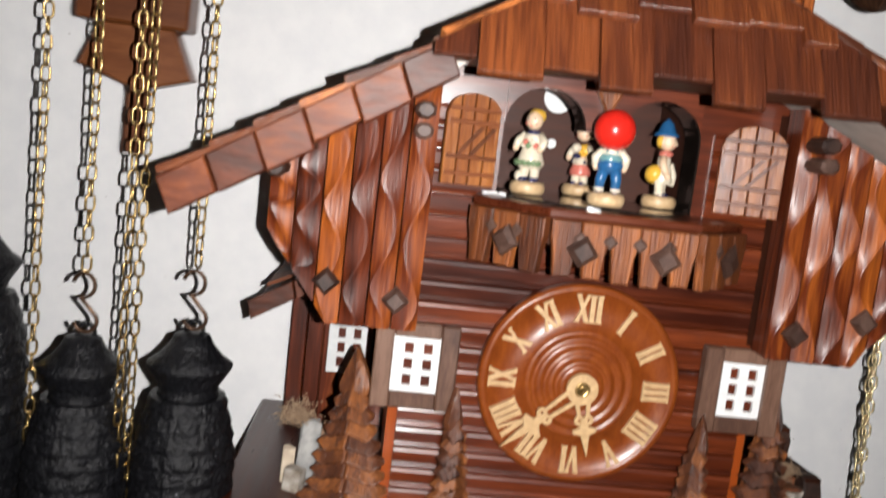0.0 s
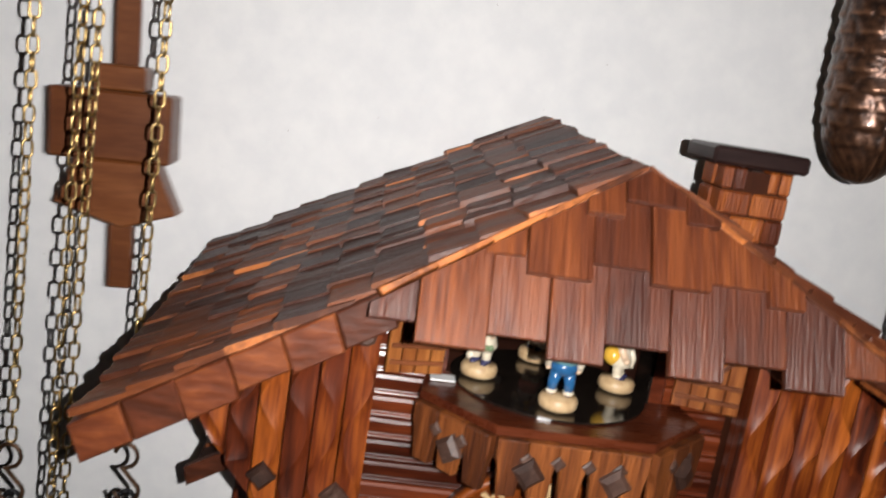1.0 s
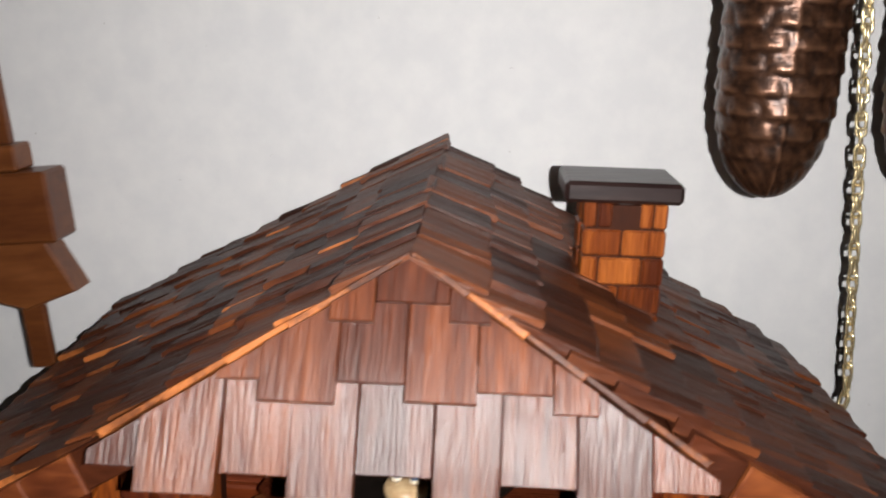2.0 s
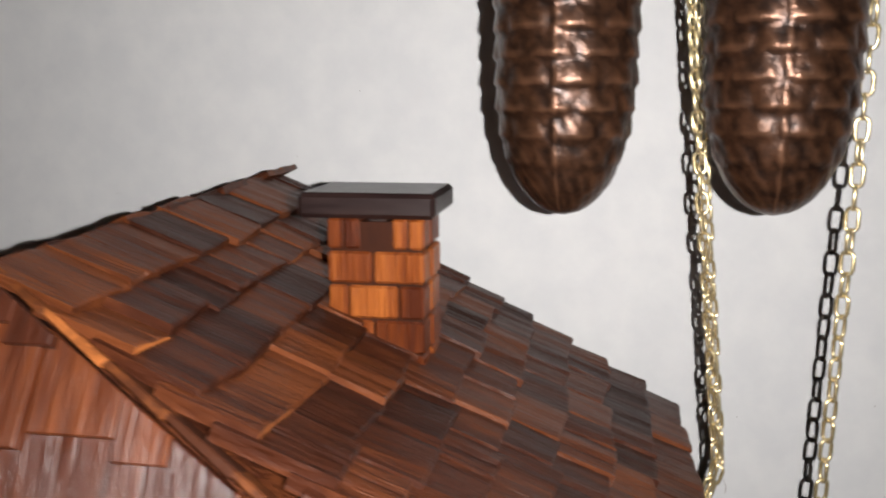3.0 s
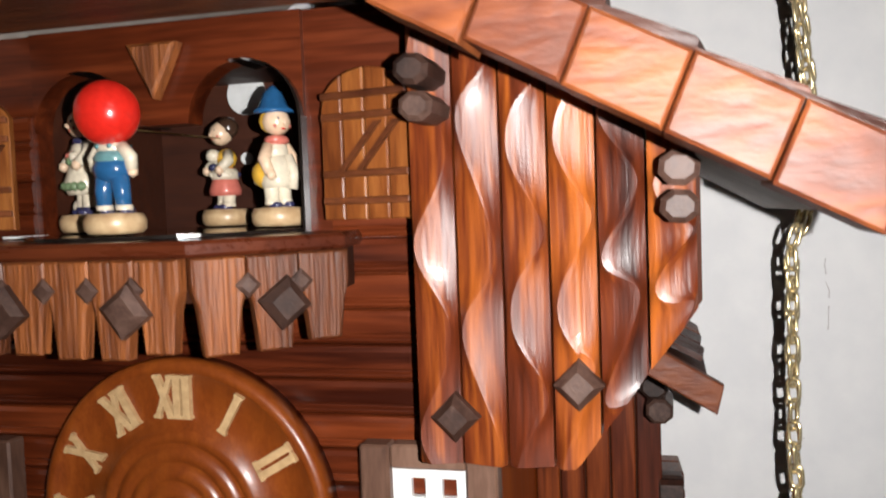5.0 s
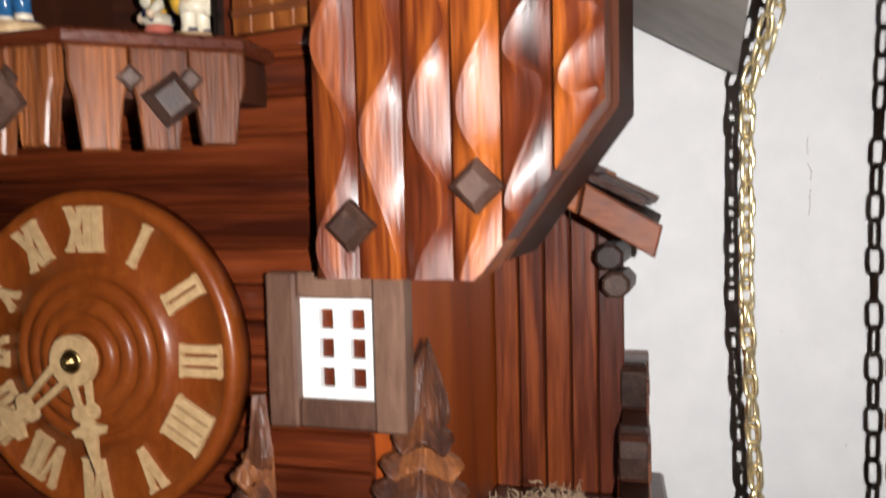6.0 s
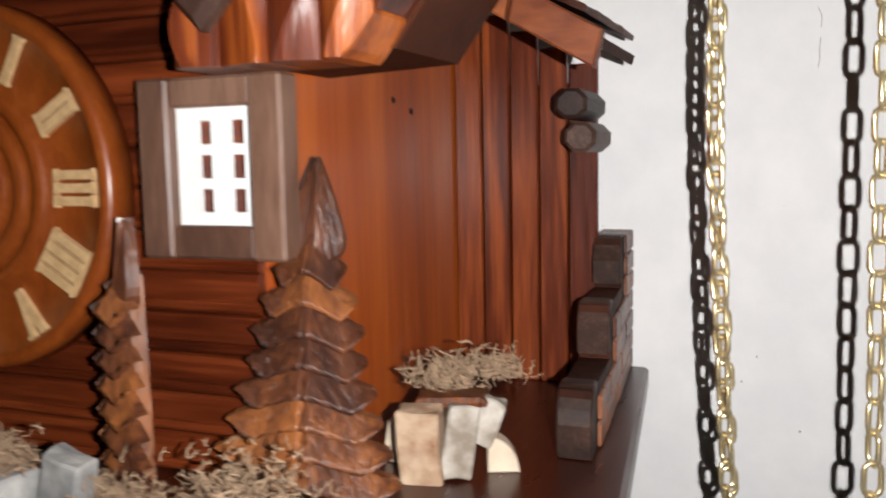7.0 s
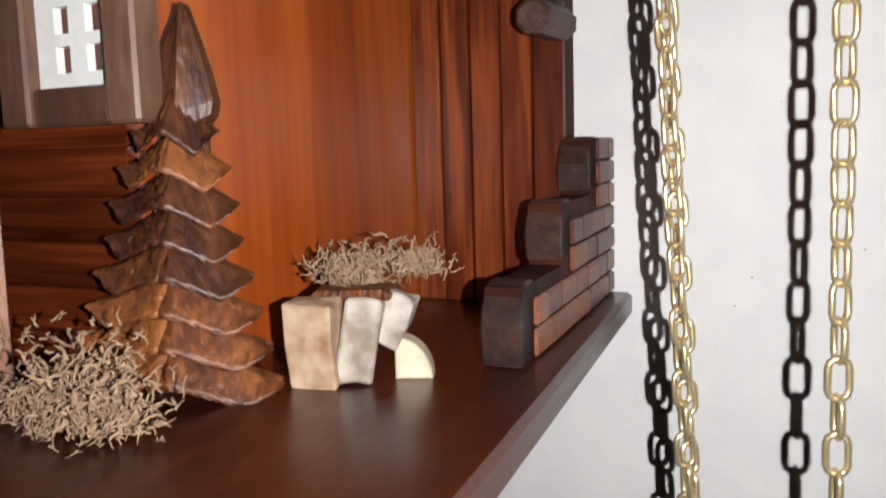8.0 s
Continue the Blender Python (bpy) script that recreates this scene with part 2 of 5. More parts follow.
def tube(points, r, sides=8, closed=False, bm=None, mat=0):
    """A round bar along points; r is one radius or one for each point."""
    bm = bm or bmesh.new()
    pts = [Vector(p) for p in points]
    k = len(pts)
    rings = []
    side = None
    for i, p in enumerate(pts):
        d = (pts[(i + 1) % k] - pts[i - 1]) if closed else (pts[min(i + 1, k - 1)] - pts[max(i - 1, 0)])
        d.normalize()
        if side is None:
            side = d.orthogonal().normalized()
        side = (side - d * side.dot(d)).normalized()
        up = d.cross(side)
        rr = r[i] if isinstance(r, (list, tuple)) else r
        rings.append([bm.verts.new(p + (side * math.cos(2 * math.pi * j / sides) + up * math.sin(2 * math.pi * j / sides)) * rr) for j in range(sides)])
    pairs = list(zip(rings, rings[1:])) + ([(rings[-1], rings[0])] if closed else [])
    for a, b in pairs:
        for j in range(sides):
            f = bm.faces.new((a[j], a[(j + 1) % sides], b[(j + 1) % sides], b[j]))
            f.material_index = mat
            f.smooth = True
    if not closed:
        for f in (bm.faces.new(rings[0][::-1]), bm.faces.new(rings[-1])):
            f.material_index = mat
    return bm


# ---- the room ----
def room():
    def s(name, bm, m):
        return tagged(part(name, bm, m, None), kind="structure")

    tagged(s("wall_north", box(-3.0, 3.0, WALL, WALL + 0.15, 0, 2.7), M_WALL), "off-white painted plaster wall behind the clocks", "wall")
    # specks and a crooked hairline in the paint
    north = [o for o in scene.objects if o.name == "wall_north"][0]
    rng = random.Random(77)
    bm = bmesh.new()
    for i in range(150):
        ball((rng.uniform(-0.35, 0.45), WALL, rng.uniform(1.4, 2.0)), rng.uniform(0.00015, 0.0004), 1, (1, 0.3, rng.uniform(0.7, 1.5)), bm)
    x, z = 0.2255, 1.668
    for i in range(9):
        nx, nz = x + rng.uniform(-0.0006, 0.0016), z - 0.0036
        if i not in (2, 5):
            tube([(x, WALL, z), (nx, WALL, nz)], 0.00013, 4, False, bm)
        x, z = nx, nz
    tagged(part("paint_flaw", bm, M_GREYWOOD, north, "small dark specks and hairline in the paint"), kind="stuff")
    # unseen walls, added far off and dark so little torch light bounces back
    tagged(s("wall_south", box(-3.0, 3.0, -5.15, -5.0, 0, 2.7), M_FAR), "unseen beige wall added across the room to limit bounced light", "wall")
    tagged(s("wall_east", box(3.0, 3.15, -5.15, WALL + 0.15, 0, 2.7), M_FAR), "unseen beige side wall added to limit bounced light", "wall")
    tagged(s("wall_west", box(-3.15, -3.0, -5.15, WALL + 0.15, 0, 2.7), M_FAR), "unseen beige side wall added to limit bounced light", "wall")
    tagged(s("floor", box(-3.15, 3.15, -5.15, WALL + 0.15, -0.1, 0), M_FLOOR), "brown wooden floor", "floor")
    tagged(s("ceiling", box(-3.15, 3.15, -5.15, WALL + 0.15, 2.7, 2.8), M_CEIL), "white painted ceiling", "ceiling")


room()


# ---- the cuckoo clock ----
ROOF_TOP = 1.809
SLOPES = {1: 0.527, -1: 0.608}  # the two slopes differ a little
ROOF_FRONT, EAVE = -0.258, 0.197
ROOF_BACKS = {1: -0.034, -1: -0.012}
RIDGE_RISE = 0.008  # the ridge climbs a little towards the wall
EAVE_RISES = {1: -0.003, -1: 0.016}  # and so do the eaves, unevenly
HIP_TOP = Vector((0, -0.246, 1.809))
HIP_LOW = Vector((0, -0.279, 1.743))
HIP_HALF = 0.098


def roof_z(x):
    return ROOF_TOP - SLOPES[1 if x > 0 else -1] * abs(x)


def roof_rise(s, x, y):
    """How far the roof has climbed at a depth y."""
    f = min(1.0, abs(x) / EAVE)
    return (RIDGE_RISE * (1 - f) + EAVE_RISES[s] * f) * (y - ROOF_FRONT) / 0.246


clock = thing("cuckoo_clock", (0, -0.13, BASE - 0.009), "carved brown wooden chalet cuckoo clock with shingled roof on the wall", "cuckoo clock")


def house_body(clock):
    # floor board of the chalet, widening towards the front
    part("base_board", prism([(-0.183, WALL), (0.166, WALL), (0.1965, -0.270), (-0.180, -0.270)], BASE - 0.009, BASE, "z", bevel=0.0015), M_BASE, clock, "dark polished base board")
    y = -0.166
    # front wall round the dancers' opening
    front = part("front_wall", box(-0.092, 0.092, y, y + 0.006, BASE, 1.69), M_LOG, clock, "red-brown log siding")
    part("upper_wall", arch_wall(y), M_LOG, front)
    pitch = 0.0113
    n = int((1.688 - BASE) / pitch)
    half = [(y - 0.0021, -pitch * 0.485)]
    for i in range(7):
        a = math.pi * i / 6
        half.append((y - 0.0021 - 0.0011 * math.sin(a), -pitch * 0.485 + pitch * 0.22 * i / 6))
    half += [(y - 0.0020, -pitch * 0.24), (y - 0.0026, -pitch * 0.18), (y - 0.0033, pitch * 0.30), (y - 0.0028, pitch * 0.44), (y - 0.0018, pitch * 0.485)]
    for k in range(n):
        z = BASE + pitch * (k + 0.5)
        bm = prism([(yy, z + zz) for yy, zz in half] + [(y, z + pitch * 0.485), (y, z - pitch * 0.485)], -0.0915, 0.0915, "x")
        part("log", bm, M_LOG, front)
    # upper logs beside the doors
    for k in range(n, n + 5):
        z = BASE + pitch * (k + 0.5)
        for x0, x1 in ((-0.0915, -0.0565), (0.0545, 0.0915)):
            bm = prism([(yy, z + zz) for yy, zz in half] + [(y, z + pitch * 0.485), (y, z - pitch * 0.485)], x0, x1, "x")
            part("log", bm, M_LOG, front)
    for s, nm in ((1, "side_panel"), (-1, "side_panel")):
        part(nm, box(min(s * 0.092, s * 0.097), max(s * 0.092, s * 0.097), y, -0.040, BASE, 1.742), M_PANEL, clock, "smooth orange-brown side panel")
    for nx, nz, ny in ((0.0972, 1.6245, -0.097), (0.0972, 1.6215, -0.083)):
        part("nail", ball((nx, ny, nz), 0.0012, 1, (0.5, 1, 1)), M_IRON, clock, "small dark nail head")
    part("back_board", box(-0.092, 0.092, -0.034, WALL, BASE, 1.742), M_SHELL, clock)
    # rear lean-to walls of planks on either side
    drop_of = {1: 0.0, -1: 0.012}
    for s in (1, -1):
        wing = part("rear_wall", box(min(s * 0.0975, s * 0.1450), max(s * 0.0975, s * 0.1450), -0.0395, WALL, BASE, 1.632), M_SHELL, clock, "dark rear wall behind the planks")
        w = 0.0113
        for i in range(5 if s > 0 else 6):
            x0 = 0.0975 + i * w * 0.99
            x1 = x0 + w - 0.0010
            top = 1.6700 - drop_of[s] - (x0 + w - 0.100) * 0.588
            part("plank", box(min(s * x0, s * x1), max(s * x0, s * x1), -0.0430, -0.0397, BASE, top, 0.0005), M_PLANK, wing)
        # small roof over the lean-to
        wide, drop, front = (0.0, -0.0050, -0.130) if s > 0 else (0.003, 0.0105, -0.146)
        rl = part("lean_to_roof", prism([(s * 0.098, 1.6755 - drop), (s * (0.169 + wide), 1.6330 - drop - wide * 0.6), (s * (0.168 + wide), 1.6300 - drop - wide * 0.6), (s * 0.098, 1.6720 - drop)], front, -0.060, "y"), M_SHELL, clock, "small shingled lean-to roof")
        d = Vector((s * 0.074, 0, -0.0435)).normalized()
        for row in range(4):
            for col in range(3):
                L, W, T = 0.0225, 0.0225, 0.0022
                c = Vector((s * 0.106, front + 0.010 + col * 0.0235 + (row % 2) * 0.006, 1.6715 - drop)) + d * (row * 0.0195)
                mx = Matrix.Translation(c + Vector((0, 0, 0.0025 + 0.0003 * ((row * 3 + col) % 3)))) @ Matrix.Rotation(s * 0.46, 4, "Y") @ Matrix.Rotation(0 if s > 0 else math.pi, 4, "Z") @ Matrix.Rotation(0.015 * ((row * 5 + col * 3) % 5 - 2), 4, "Z")
                piece("shingle", TILE[(row + col) % len(TILE)], mx @ Matrix.Diagonal((L / 0.026, W / 0.027, 1, 1)), rl)
        for i in range(3):
            xa = 0.104 + wide + i * 0.0235
            za = 1.6750 - drop - (xa - 0.098) * 0.588
            bm = prism([(s * xa, za + 0.0015), (s * (xa + 0.0228), za - 0.0119), (s * (xa + 0.0205), za - 0.0215), (s * (xa - 0.0020), za - 0.0082)], front - 0.0055 - (i % 2) * 0.0008, front, "y", bevel=0.0005)
            part("fascia_block", bm, M_FASCIA, rl)
        for i, (zx, zz) in enumerate(((0.1505, 1.6225), (0.1525, 1.6115))):
            bm = prism([(s * zx + 0.0058 * math.cos(math.pi / 4 * k + 0.35), zz + 0.0054 * math.sin(math.pi / 4 * k + 0.35)) for k in range(8)], -0.074 + i * 0.004, -0.0431, "y", bevel=0.0012)
            part("log_end", bm, M_BLOCK, clock, "dark grey-brown bevelled log end")


def arch_wall(y):
    """The wall above and between the two arches."""
    bm = bmesh.new()
    t = y + 0.006

    def arc(cx, r, zc, n=14):
        return [(cx - r * math.cos(math.pi * i / n), zc + r * 0.95 * math.sin(math.pi * i / n)) for i in range(n + 1)]

    top = 1.762
    for cx, r in ((-0.0335, 0.0205), (0.026, 0.0205)):
        a = arc(cx, r, 1.7285)
        for (x0, z0), (x1, z1) in zip(a, a[1:]):
            prism([(x0, z0), (x1, z1), (x1, top), (x0, top)], y - 0.003, t, "y", bm)
    for x0, x1 in ((-0.013, 0.0055),):
        prism([(x0, 1.7285), (x1, 1.7285), (x1, top), (x0, top)], y - 0.003, t, "y", bm)
    for x0, x1 in ((-0.092, -0.054), (0.0465, 0.092)):
        prism([(x0, 1.69), (x1, 1.69), (x1, top), (x0, top)], y - 0.001, t, "y", bm)
    bmesh.ops.remove_doubles(bm, verts=bm.verts, dist=1e-5)
    return bm


def tile_meshes():
    """Split wooden roof shingles; the stained face and the raw ends differ."""
    out = []
    rng = random.Random(4)
    for k in range(8):
        bm = bmesh.new()
        n = 7
        L, W, T = 0.030, 0.0265, 0.0019
        skew = rng.uniform(-0.0012, 0.0012)
        ridge = [rng.uniform(-0.0003, 0.00035) for j in range(n + 1)]
        grid = []
        for i in range(3):
            row = []
            for j in range(n + 1):
                x = (-L / 2, L * 0.47, L / 2)[i] + (skew * (2 * j / n - 1) if i else 0)
                yy = -W / 2 + W * j / n
                top = T / 2 + ridge[j] * (0.6 if i == 0 else 1.0) - (0.00025 if i == 2 else 0)
                row.append((bm.verts.new((x, yy, top)), bm.verts.new((x, yy, -T / 2))))
            grid.append(row)
        raw = 1 if k % 4 == 0 else 0
        for i in range(2):
            for j in range(n):
                a, b, c, d = grid[i][j], grid[i][j + 1], grid[i + 1][j + 1], grid[i + 1][j]
                bm.faces.new((a[0], d[0], c[0], b[0])).material_index = 0
                bm.faces.new((a[1], b[1], c[1], d[1])).material_index = 0
            for j in (0, n):
                a, d = grid[i][j], grid[i + 1][j]
                bm.faces.new((a[0], a[1], d[1], d[0])).material_index = raw if j else 0
        for j in range(n):
            a, b = grid[0][j], grid[0][j + 1]
            bm.faces.new((a[0], b[0], b[1], a[1])).material_index = 0
            d, c = grid[2][j], grid[2][j + 1]
            bm.faces.new((d[0], d[1], c[1], c[0])).material_index = raw
        bmesh.ops.recalc_face_normals(bm, faces=bm.faces)
        out.append(mesh_of("shingle", bm, M_TILE, M_TILE_END))
    return out


TILE = tile_meshes()


def main_roof(clock):
    rng = random.Random(11)
    t = 0.004
    bm = prism([(-EAVE, roof_z(-EAVE) - t), (0, ROOF_TOP - t), (EAVE, roof_z(EAVE) - t), (EAVE, roof_z(EAVE) - 2.6 * t), (0, ROOF_TOP - 3 * t), (-EAVE, roof_z(-EAVE) - 2.6 * t)], ROOF_FRONT + 0.021, -0.036, "y")
    for v in bm.verts:
        v.co.z += roof_rise(1 if v.co.x > 0 else -1, v.co.x, v.co.y)
    roof = part("roof", bm, M_UNDER, clock, "grey-brown underside boards of the roof")
    courses = 11
    for s in (1, -1):
        tilt = math.atan(SLOPES[s])
        back = ROOF_BACKS[s]
        run = (math.hypot(EAVE, EAVE * SLOPES[s]) - 0.010) / courses
        for c in range(courses):
            d = (c + 0.5) * run + 0.0045
            x, z = s * d * math.cos(tilt), ROOF_TOP - d * math.sin(tilt)
            # towards the ridge the half hip cuts the courses back
            hip = max(0.0, min(1.0, 1 - abs(x) / HIP_HALF))
            y = ROOF_FRONT - 0.004 + 0.014 * hip + rng.uniform(-0.002, 0.001)
            y0 = y
            first = rng.uniform(0.5, 1.0) if c % 2 else rng.uniform(0.85, 1.1)
            k = 0
            while y < back - 0.006:
                w = 0.027 * (first if k == 0 else rng.uniform(0.62, 1.12))
                w = min(w, back - y)
                if back - y - w < 0.008:
                    w = back - y
                up = roof_rise(s, x, y + w / 2)
                m = Matrix.Translation((x, y + w / 2, z + up + 0.0008 + rng.uniform(0, 0.0009)))
                m = m @ Matrix.Rotation(s * (tilt - 0.102 + rng.uniform(-0.03, 0.025)), 4, "Y") @ Matrix.Rotation(rng.uniform(-0.035, 0.035), 4, "Z") @ Matrix.Rotation(rng.uniform(-0.045, 0.045), 4, "X")
                m = m @ Matrix.Diagonal((rng.uniform(0.90, 1.12), w / 0.0267, rng.uniform(1.3, 2.5), 1))
                if s < 0:
                    m = m @ Matrix.Rotation(math.pi, 4, "Z")
                piece("shingle", TILE[rng.randrange(len(TILE))], m, roof)
                y += w + 0.0003
                k += 1
    # fascia blocks at the front of the lower slopes
    for s in (1, -1):
        x = EAVE + 0.001
        n = 6
        step = (EAVE + 0.001 - 0.0900) / n
        for i in range(n):
            xa, xb = x, x - step + 0.0004
            drop = rng.uniform(0.0125, 0.015)
            za, zb = roof_z(s * xa) + 0.0012, roof_z(s * xb) + 0.0012
            sx = drop * 0.42
            bm = prism([(s * xa, za), (s * xb, zb), (s * (xb - sx), zb - drop), (s * (xa - sx), za - drop)], ROOF_FRONT - 0.007 - rng.uniform(0, 0.0022), ROOF_FRONT + 0.012, "y", bevel=0.0007)
            part("fascia_block", bm, M_FASCIA, roof, "glossy red-brown end block of the roof edge")
            x = xb - 0.0004


LEAN = -0.11  # the upper rows stand off at their lower ends


def hip_gable(clock):
    rng = random.Random(5)
    down = (HIP_LOW - HIP_TOP).normalized()
    across = Vector((1, 0, 0))
    out = down.cross(across).normalized()
    if out.y > 0:
        out = -out
    L = (HIP_LOW - HIP_TOP).length

    def at(u, v, w):
        return HIP_TOP + across * u + down * v + out * w

    def slab(poly, w0, w1, bm=None, bevel=0.0):
        bm = bm or bmesh.new()
        a = [bm.verts.new(at(u, v, w0)) for u, v in poly]
        b = [bm.verts.new(at(u, v, w1)) for u, v in poly]
        k = len(poly)
        fs = [bm.faces.new(a), bm.faces.new(b[::-1])] + [bm.faces.new((a[i], b[i], b[(i + 1) % k], a[(i + 1) % k])) for i in range(k)]
        bmesh.ops.recalc_face_normals(bm, faces=fs)
        if bevel:
            bmesh.ops.bevel(bm, geom=list({e for f in fs[:2] for e in f.edges}), offset=bevel, segments=1, affect="EDGES", clamp_overlap=True)
        return bm

    gable = part("hip_gable", slab([(0, 0.002), (HIP_HALF - 0.004, L * 0.86), (-HIP_HALF + 0.004, L * 0.86)], -0.006, -0.001), M_SHELL, clock, "half-hipped front gable")
    slope = HIP_HALF / (L * 0.86)
    bm = bmesh.new()
    tri = [at(0, 0.0015, -0.004), at(HIP_HALF - 0.002, L * 0.86, -0.004), at(-HIP_HALF + 0.002, L * 0.86, -0.004)]
    fa = [bm.verts.new(p) for p in tri]
    fb = [bm.verts.new((p.x, -0.225, p.z - 0.001)) for p in tri]
    bm.faces.new(fa)
    bm.faces.new(fb[::-1])
    for i in range(3):
        bm.faces.new((fa[i], fb[i], fb[(i + 1) % 3], fa[(i + 1) % 3]))
    bmesh.ops.recalc_face_normals(bm, faces=bm.faces)
    part("hip_core", bm, M_TILE, gable)
    rows = ((0.44, 1.0, 0.0, (-0.0965, -0.080, -0.055, -0.0335, -0.013, 0.0105, 0.031, 0.054, 0.0765, 0.0965), 0.075),
            (0.19, 0.61, 0.0016, (-0.058, -0.0437, -0.020, 0.001, 0.023, 0.046, 0.060), 0.055),
            (0.0, 0.27, 0.0032, (-0.0235, -0.0095, 0.0135, 0.0265), 0.06))
    for top, low, lift, cuts, play in rows:
        for i, (u0, u1) in enumerate(zip(cuts, cuts[1:])):
            u1 -= 0.0004
            long_one = (i % 2 == 1) != (top == 0.0)
            v1 = L * (low + (0.02 if long_one else -play) + rng.uniform(-0.012, 0.012))
            thick = 0.0022 + (0.0012 if long_one else 0.0) + rng.uniform(0, 0.0006)

            # clip the sides to the sloping hip edge
            def vt(u):
                return max(top * L, abs(u) / slope + 0.0012)

            pts = [(u0, vt(u0)), (u1, vt(u1)), (u1, max(v1, vt(u1) + 0.002)), (u0, max(v1, vt(u0) + 0.002))]
            if u0 < 0 < u1 and top == 0.0:
                pts.insert(1, (0, vt(0)))
            bm = slab(pts, lift, lift + thick, bevel=0.0003)
            mid = at((u0 + u1) / 2, vt((u0 + u1) / 2), lift)
            bmesh.ops.rotate(bm, cent=mid, matrix=Matrix.Rotation((0.0 if top > 0.4 else LEAN) + rng.uniform(-0.035, 0.035), 3, across) @ Matrix.Rotation(rng.uniform(-0.03, 0.03), 3, down), verts=bm.verts)
            part("shingle", bm, M_GABLE, gable)
    # tile ends that trim the sloping edges of the hip
    for s in (1, -1):
        n = 5
        for i in range(n):
            a, b = i / n * 0.95, (i + 1) / n * 0.95 - 0.012
            v0, v1 = L * 0.86 * a, L * 0.86 * b
            u0, u1 = HIP_HALF * a, HIP_HALF * b
            w = 0.0036
            poly = [(s * u0, v0 - 0.0005), (s * (u0 + 0.0006), v0 - 0.0024), (s * (u1 + 0.0026), v1 - 0.0012), (s * (u1 + 0.0005), v1 + 0.0008)]
            part("edge_strip", slab(poly, -0.006, 0.0022 + rng.uniform(-0.0006, 0.0006), bevel=0.0004), M_TILE_END, gable, "orange raw wood edge strip")


def chimney(clock):
    rng = random.Random(8)
    x0, x1, y0, y1 = 0.0640, 0.0990, -0.1605, -0.1325
    stack = part("chimney", box(x0 + 0.0012, x1 - 0.0012, y0 + 0.0012, y1 - 0.0012, 1.745, 1.811), M_SHELL, clock, "carved orange-brown chimney with dark cap")
    zs = [1.7515, 1.7640, 1.7765, 1.7890, 1.8010, 1.8125]
    for i, (za, zb) in enumerate(zip(zs, zs[1:])):
        if i == 4:
            cuts = [x0, x0 + 0.0062, x0 + 0.0122, x0 + 0.0232, x0 + 0.0290, x1]
        elif i % 2:
            cuts = [x0, x0 + 0.0165, x1]
        else:
            cuts = [x0, x0 + 0.0075, x0 + 0.0255, x1]
        for j, (a, b) in enumerate(zip(cuts, cuts[1:])):
            if i == 4 and j == 2:
                part("brick", box(a + 0.0022, b - 0.0022, y0 + 0.0030, y0 + 0.012, za + 0.0004, zb - 0.0004, 0.0006), M_BLOCK, stack, "dark recessed slat")
                continue
            o = rng.uniform(-0.0004, 0.0006)
            part("brick", box(a + 0.0003, b - 0.0003, y0 - o, y0 + 0.012, za + 0.0004, zb - 0.0004, 0.0009), M_BRICKW, stack)
        for a, b in ((y0 + 0.0125, y1),):
            o = rng.uniform(-0.0002, 0.0006)
            part("brick", box(x1 - 0.012, x1 + o, a + 0.0003, b, za + 0.0004, zb - 0.0004, 0.0009), M_BRICKW, stack)
            part("brick", box(x0 - o, x0 + 0.012, a + 0.0003, b, za + 0.0004, zb - 0.0004, 0.0009), M_BRICKW, stack)
    cap = box(0.0555, 0.1035, -0.1655, -0.1265, 1.8127, 1.8215, 0.0016)
    part("chimney_cap", cap, M_CAP, stack, "dark glossy chimney cap")


